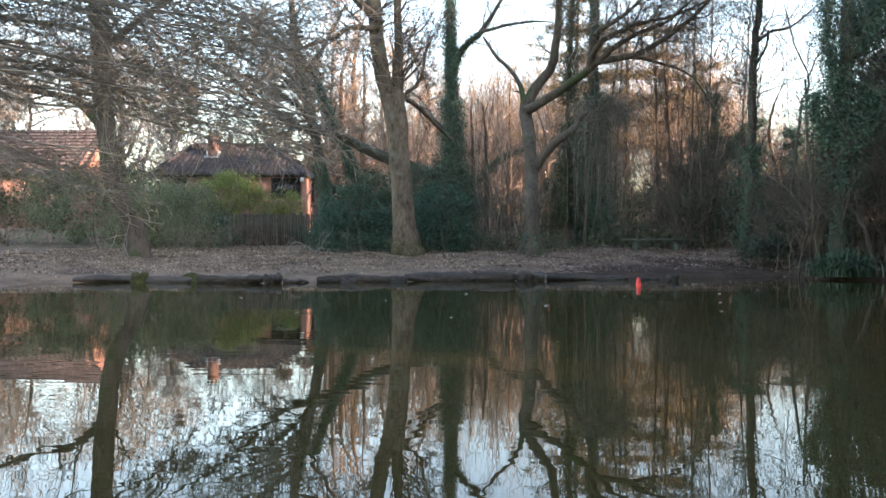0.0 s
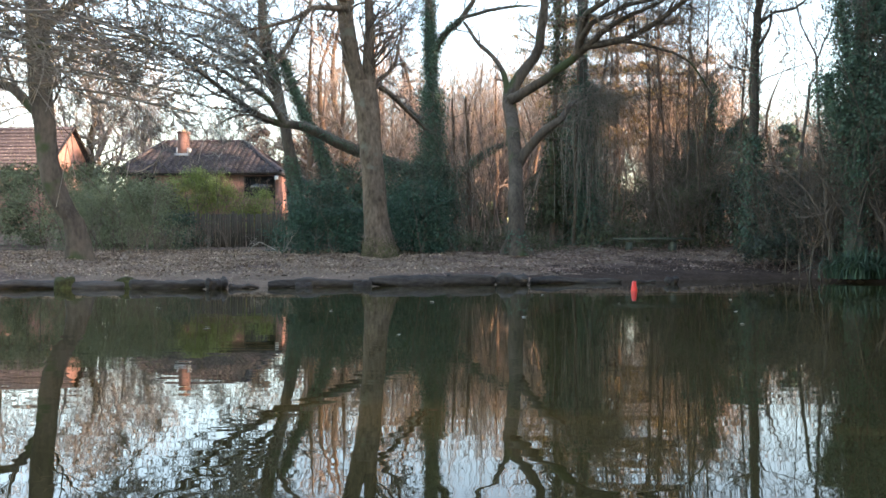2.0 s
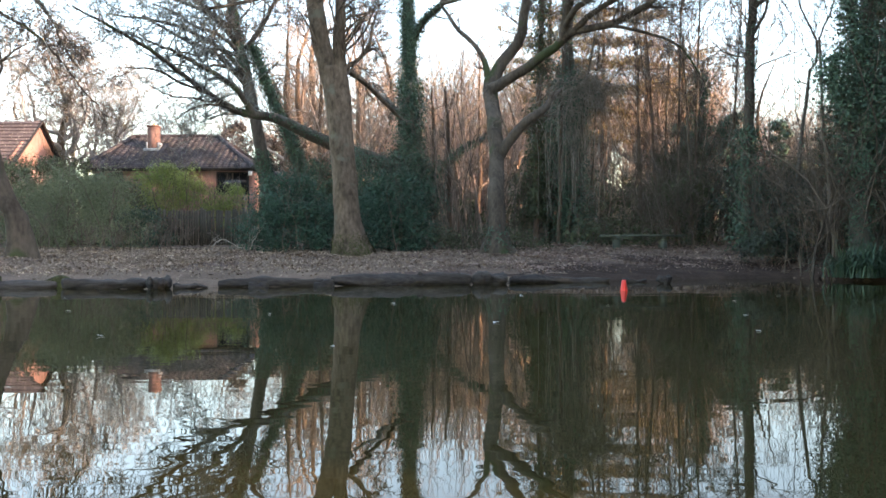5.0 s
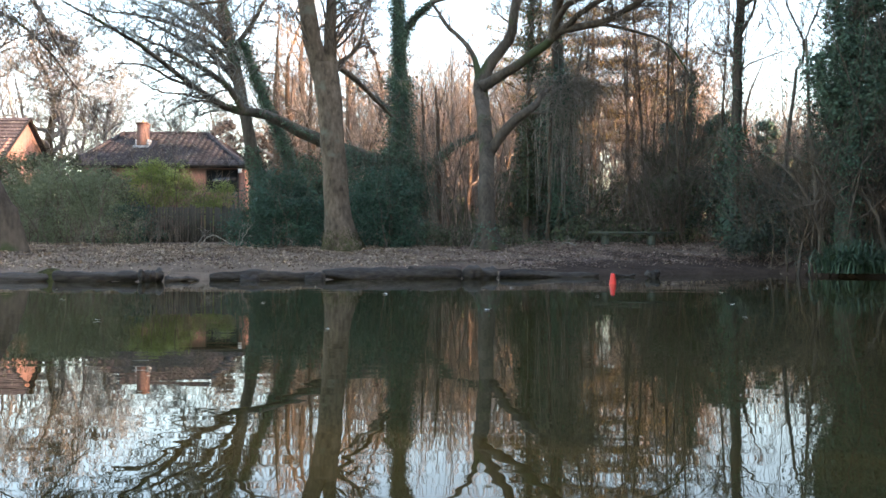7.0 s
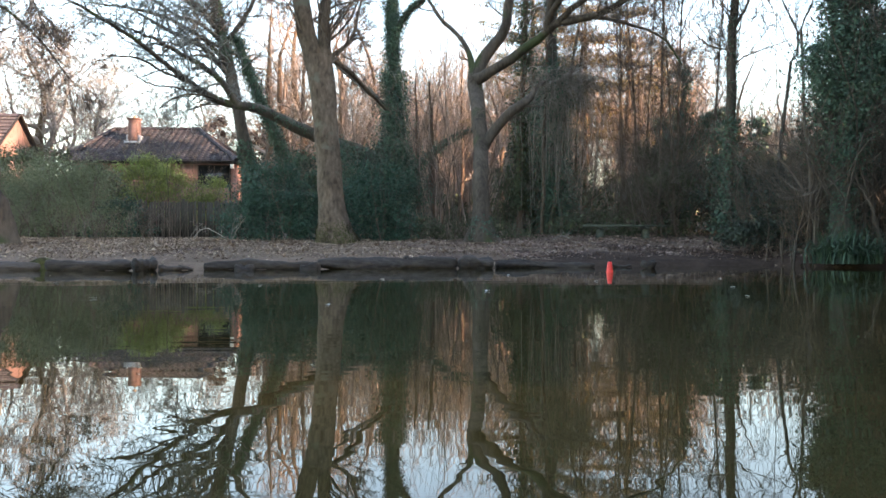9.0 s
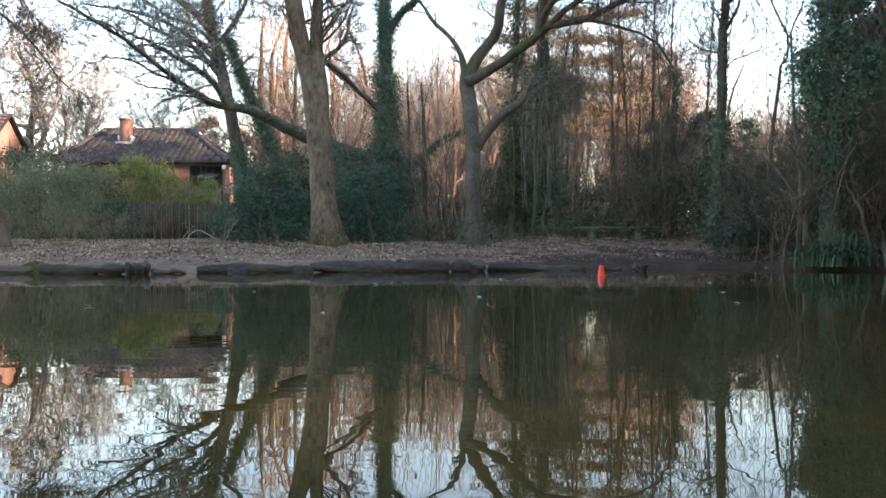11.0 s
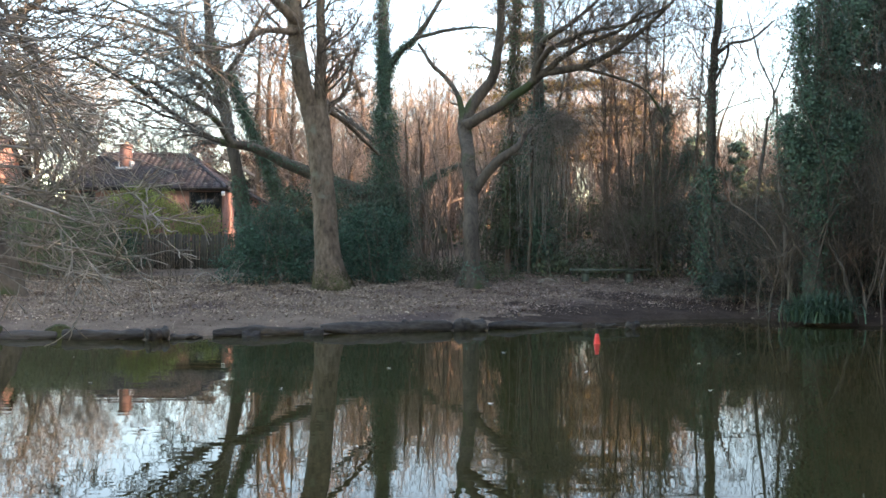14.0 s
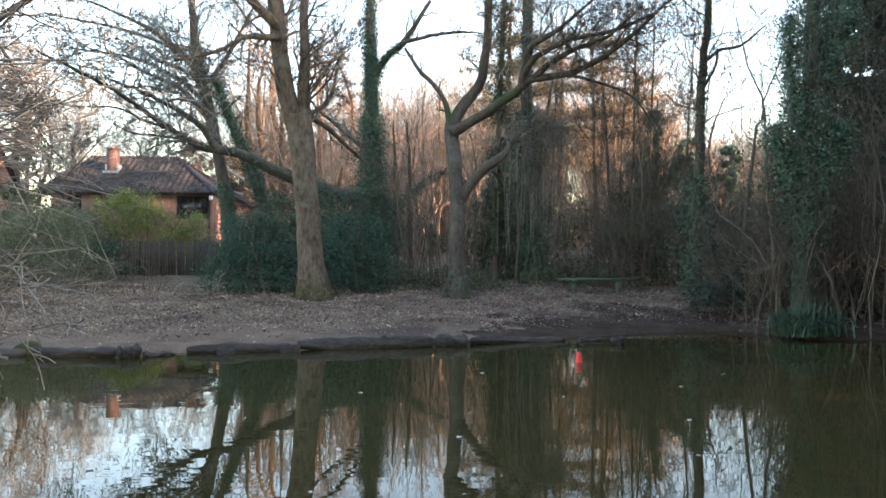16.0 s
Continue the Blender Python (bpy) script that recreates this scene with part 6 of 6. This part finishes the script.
def fallen_branch(label, pts, r, seed, mat=TWIG_NEAR):
    rng = np.random.default_rng(seed)
    x, y = pts[0][:2]
    t = thing("fallen_branch", (x, y, ground_at(x, y)), label, "branch")
    c = curve([(px - x, py - y, pz, r * (1 - 0.15 * n)) for n, (px, py, pz) in enumerate(pts)], 12, 0.012, rng)
    g = Geo()
    g.tube(c[:, :3], c[:, 3], 7)
    part("stem", g, mat, t, smooth=True)
    for _ in range(4):
        g = Geo()
        q = c[rng.integers(3, 11)]
        grow(g, rng, q[:3], rng.normal(size=3) * 0.6 + np.array((0, 0, 0.6)), rng.uniform(0.2, 0.45), q[3] * 0.5, 1, 0.1, 0.25, (1, 3))
        part("twig", g, mat, t)


fallen_branch("pale fallen branch arched on the leaf litter", [(-5.85, 29.3, 0.0), (-5.65, 29.3, 0.3), (-5.35, 29.3, 0.34), (-4.90, 29.3, 0.05)], 0.02, 1)
fallen_branch("pale dead stick leaning in leaf litter", [(-5.95, 29.2, 0.0), (-5.80, 29.2, 0.25), (-5.55, 29.2, 0.5)], 0.016, 2)
fallen_branch("pale dead stick standing before a fence", [(-4.70, 29.3, 0.0), (-4.55, 29.3, 0.35), (-4.30, 29.3, 0.68)], 0.016, 3)
fallen_branch("pale forked stick standing before a fence", [(-4.75, 29.4, 0.0), (-4.72, 29.4, 0.3), (-4.60, 29.4, 0.72)], 0.014, 6)
fallen_branch("thin pale stick poking from leaf litter", [(-9.0, 29.2, 0.0), (-9.05, 29.2, 0.25), (-9.0, 29.2, 0.45)], 0.012, 7)
fallen_branch("brown dead stem leaning at the waterside", [(11.2, 22.3, 0.0), (11.04, 22.3, 0.55), (10.81, 22.3, 1.3), (10.7, 22.4, 1.6), (10.6, 22.5, 1.9)], 0.05, 4, BARK_OAK)
fallen_branch("heap of brushwood beside the bench", [(4.9, 29.8, 0.0), (5.2, 29.8, 0.2), (5.5, 29.7, 0.1)], 0.02, 5)



def waterside_branches():
    t = thing("bare_shrub", (9.95, 23.0, ground_at(9.95, 23.0)), "thin bare shrub arching over the water's edge", "shrub")
    rng = np.random.default_rng(17)
    off = np.array((*t.location, 0.0))
    for nm, ctrl in (("stem", [(9.98, 23, 0.1, 0.065), (9.93, 23, 0.97, 0.06), (9.82, 23, 1.91, 0.052), (9.73, 23, 2.85, 0.045), (9.66, 23, 3.92, 0.036), (9.6, 23, 5.4, 0.03)]),
                     ("branch", [(9.93, 22.9, 0.8, 0.03), (9.65, 22.8, 1.54, 0.027), (9.35, 22.8, 2.04, 0.024), (9.01, 22.8, 2.44, 0.02), (8.67, 22.8, 2.67, 0.017), (8.5, 23, 2.91, 0.014), (8.46, 23, 3.6, 0.015)]),
                     ("branch", [(10.9, 22.5, 1.7, 0.026), (10.42, 22.5, 1.98, 0.022), (9.93, 22.6, 2.38, 0.018), (9.34, 22.8, 2.64, 0.015), (8.75, 23, 2.78, 0.012), (7.9, 23.2, 2.85, 0.012)]),
                     ("branch", [(10.9, 22.5, 1.9, 0.018), (10.4, 22.5, 2.01, 0.016), (9.91, 22.4, 1.79, 0.015), (9.4, 22.3, 1.57, 0.013), (8.94, 22.3, 1.55, 0.012)])):
        c = curve(ctrl, 16, 0.02, rng) - off
        g = Geo()
        g.tube(c[:, :3], c[:, 3], 7)
        b = part(nm, g, TWIG, t, smooth=True)
        g = Geo()
        clothe(g, rng, c, 0.32, 0.6, 1, first=0.2, cap=0.012, least=0.005)
        tagged(part("twig_spray", g, TWIG, b), kind="stuff")


waterside_branches()

# ---- fallen leaves ----


def build_litter():
    rng = np.random.default_rng(101)
    n = 125000
    x, y = rng.uniform(-15, 12, n), rng.uniform(18.5, 34, n)
    d = inland(x, y)
    patch = 0.5 + 0.5 * np.sin(x * 0.9 + 1.3 * np.sin(y * 0.5)) * np.sin(y * 1.1 + 0.7 * np.sin(x * 0.6))
    bare = np.clip((d - np.where(x > 2.5, 0.25, 0.9)) / 1.6, 0.07, 1) * (0.45 + 0.55 * patch) * np.where(x > 2.5, 0.62 + 0.45 * patch, 1.0)
    keep = (d > 0.1) & (rng.uniform(size=n) < bare)
    x, y = x[keep], y[keep]
    z = ground_height(x, y) + rng.uniform(0.005, 0.035, len(x)) + np.where(x > 2, 0.04, 0.0)
    o = rng.normal(size=(len(x), 3)) * 0.36 + np.array((0, 0, 1.0))
    size = rng.uniform(0.035, 0.08, len(x))
    russet = rng.uniform(size=len(x)) < np.clip((x + 1.0) / 5.0, 0.08, 0.9)
    for pick, mat, label in ((~russet, BROWN_LEAF, "tan and brown fallen leaves carpeting the bank"), (russet, RUSSET_LEAF, "russet fallen leaves scattered on dark earth")):
        g = Geo()
        g.leaves(np.stack((x, y, z), 1)[pick], o[pick], size[pick], 0.62, 0.18, rng)
        solo("fallen_leaves", g, mat, label, "leaves", kind="stuff")


build_litter()


def build_flecks():
    rng = np.random.default_rng(7)
    me = None
    for k, (x, y) in enumerate(((-1.9, 11.2), (-0.9, 13.5), (0.4, 15.2), (1.6, 12.4), (3.2, 14.8), (3.9, 11.5), (5.1, 15.6), (-3.4, 14.0), (2.3, 17.0), (6.2, 16.8), (0.2, 10.4), (-4.6, 16.6), (4.4, 13.2))):
        if me is None:
            g = Geo()
            g.quads([(-0.03, -0.02, 0), (0, -0.035, 0.006), (0.035, 0, 0.012), (0.005, 0.03, 0.004), (-0.03, 0.02, 0.01)], [(0, 1, 2, 3), (0, 2, 3, 4)])
            me = g.mesh("floating_leaf", PALE)
        o = new("floating_leaf", me)
        o.matrix_basis = pose(x, y, 0.004, 0, 0, rng.uniform(0, 360)) @ Matrix.Scale(rng.uniform(0.6, 1.2), 4)
        tagged(o, "small pale leaf floating on the pond", "leaf", "leaves floating on the pond")


build_flecks()
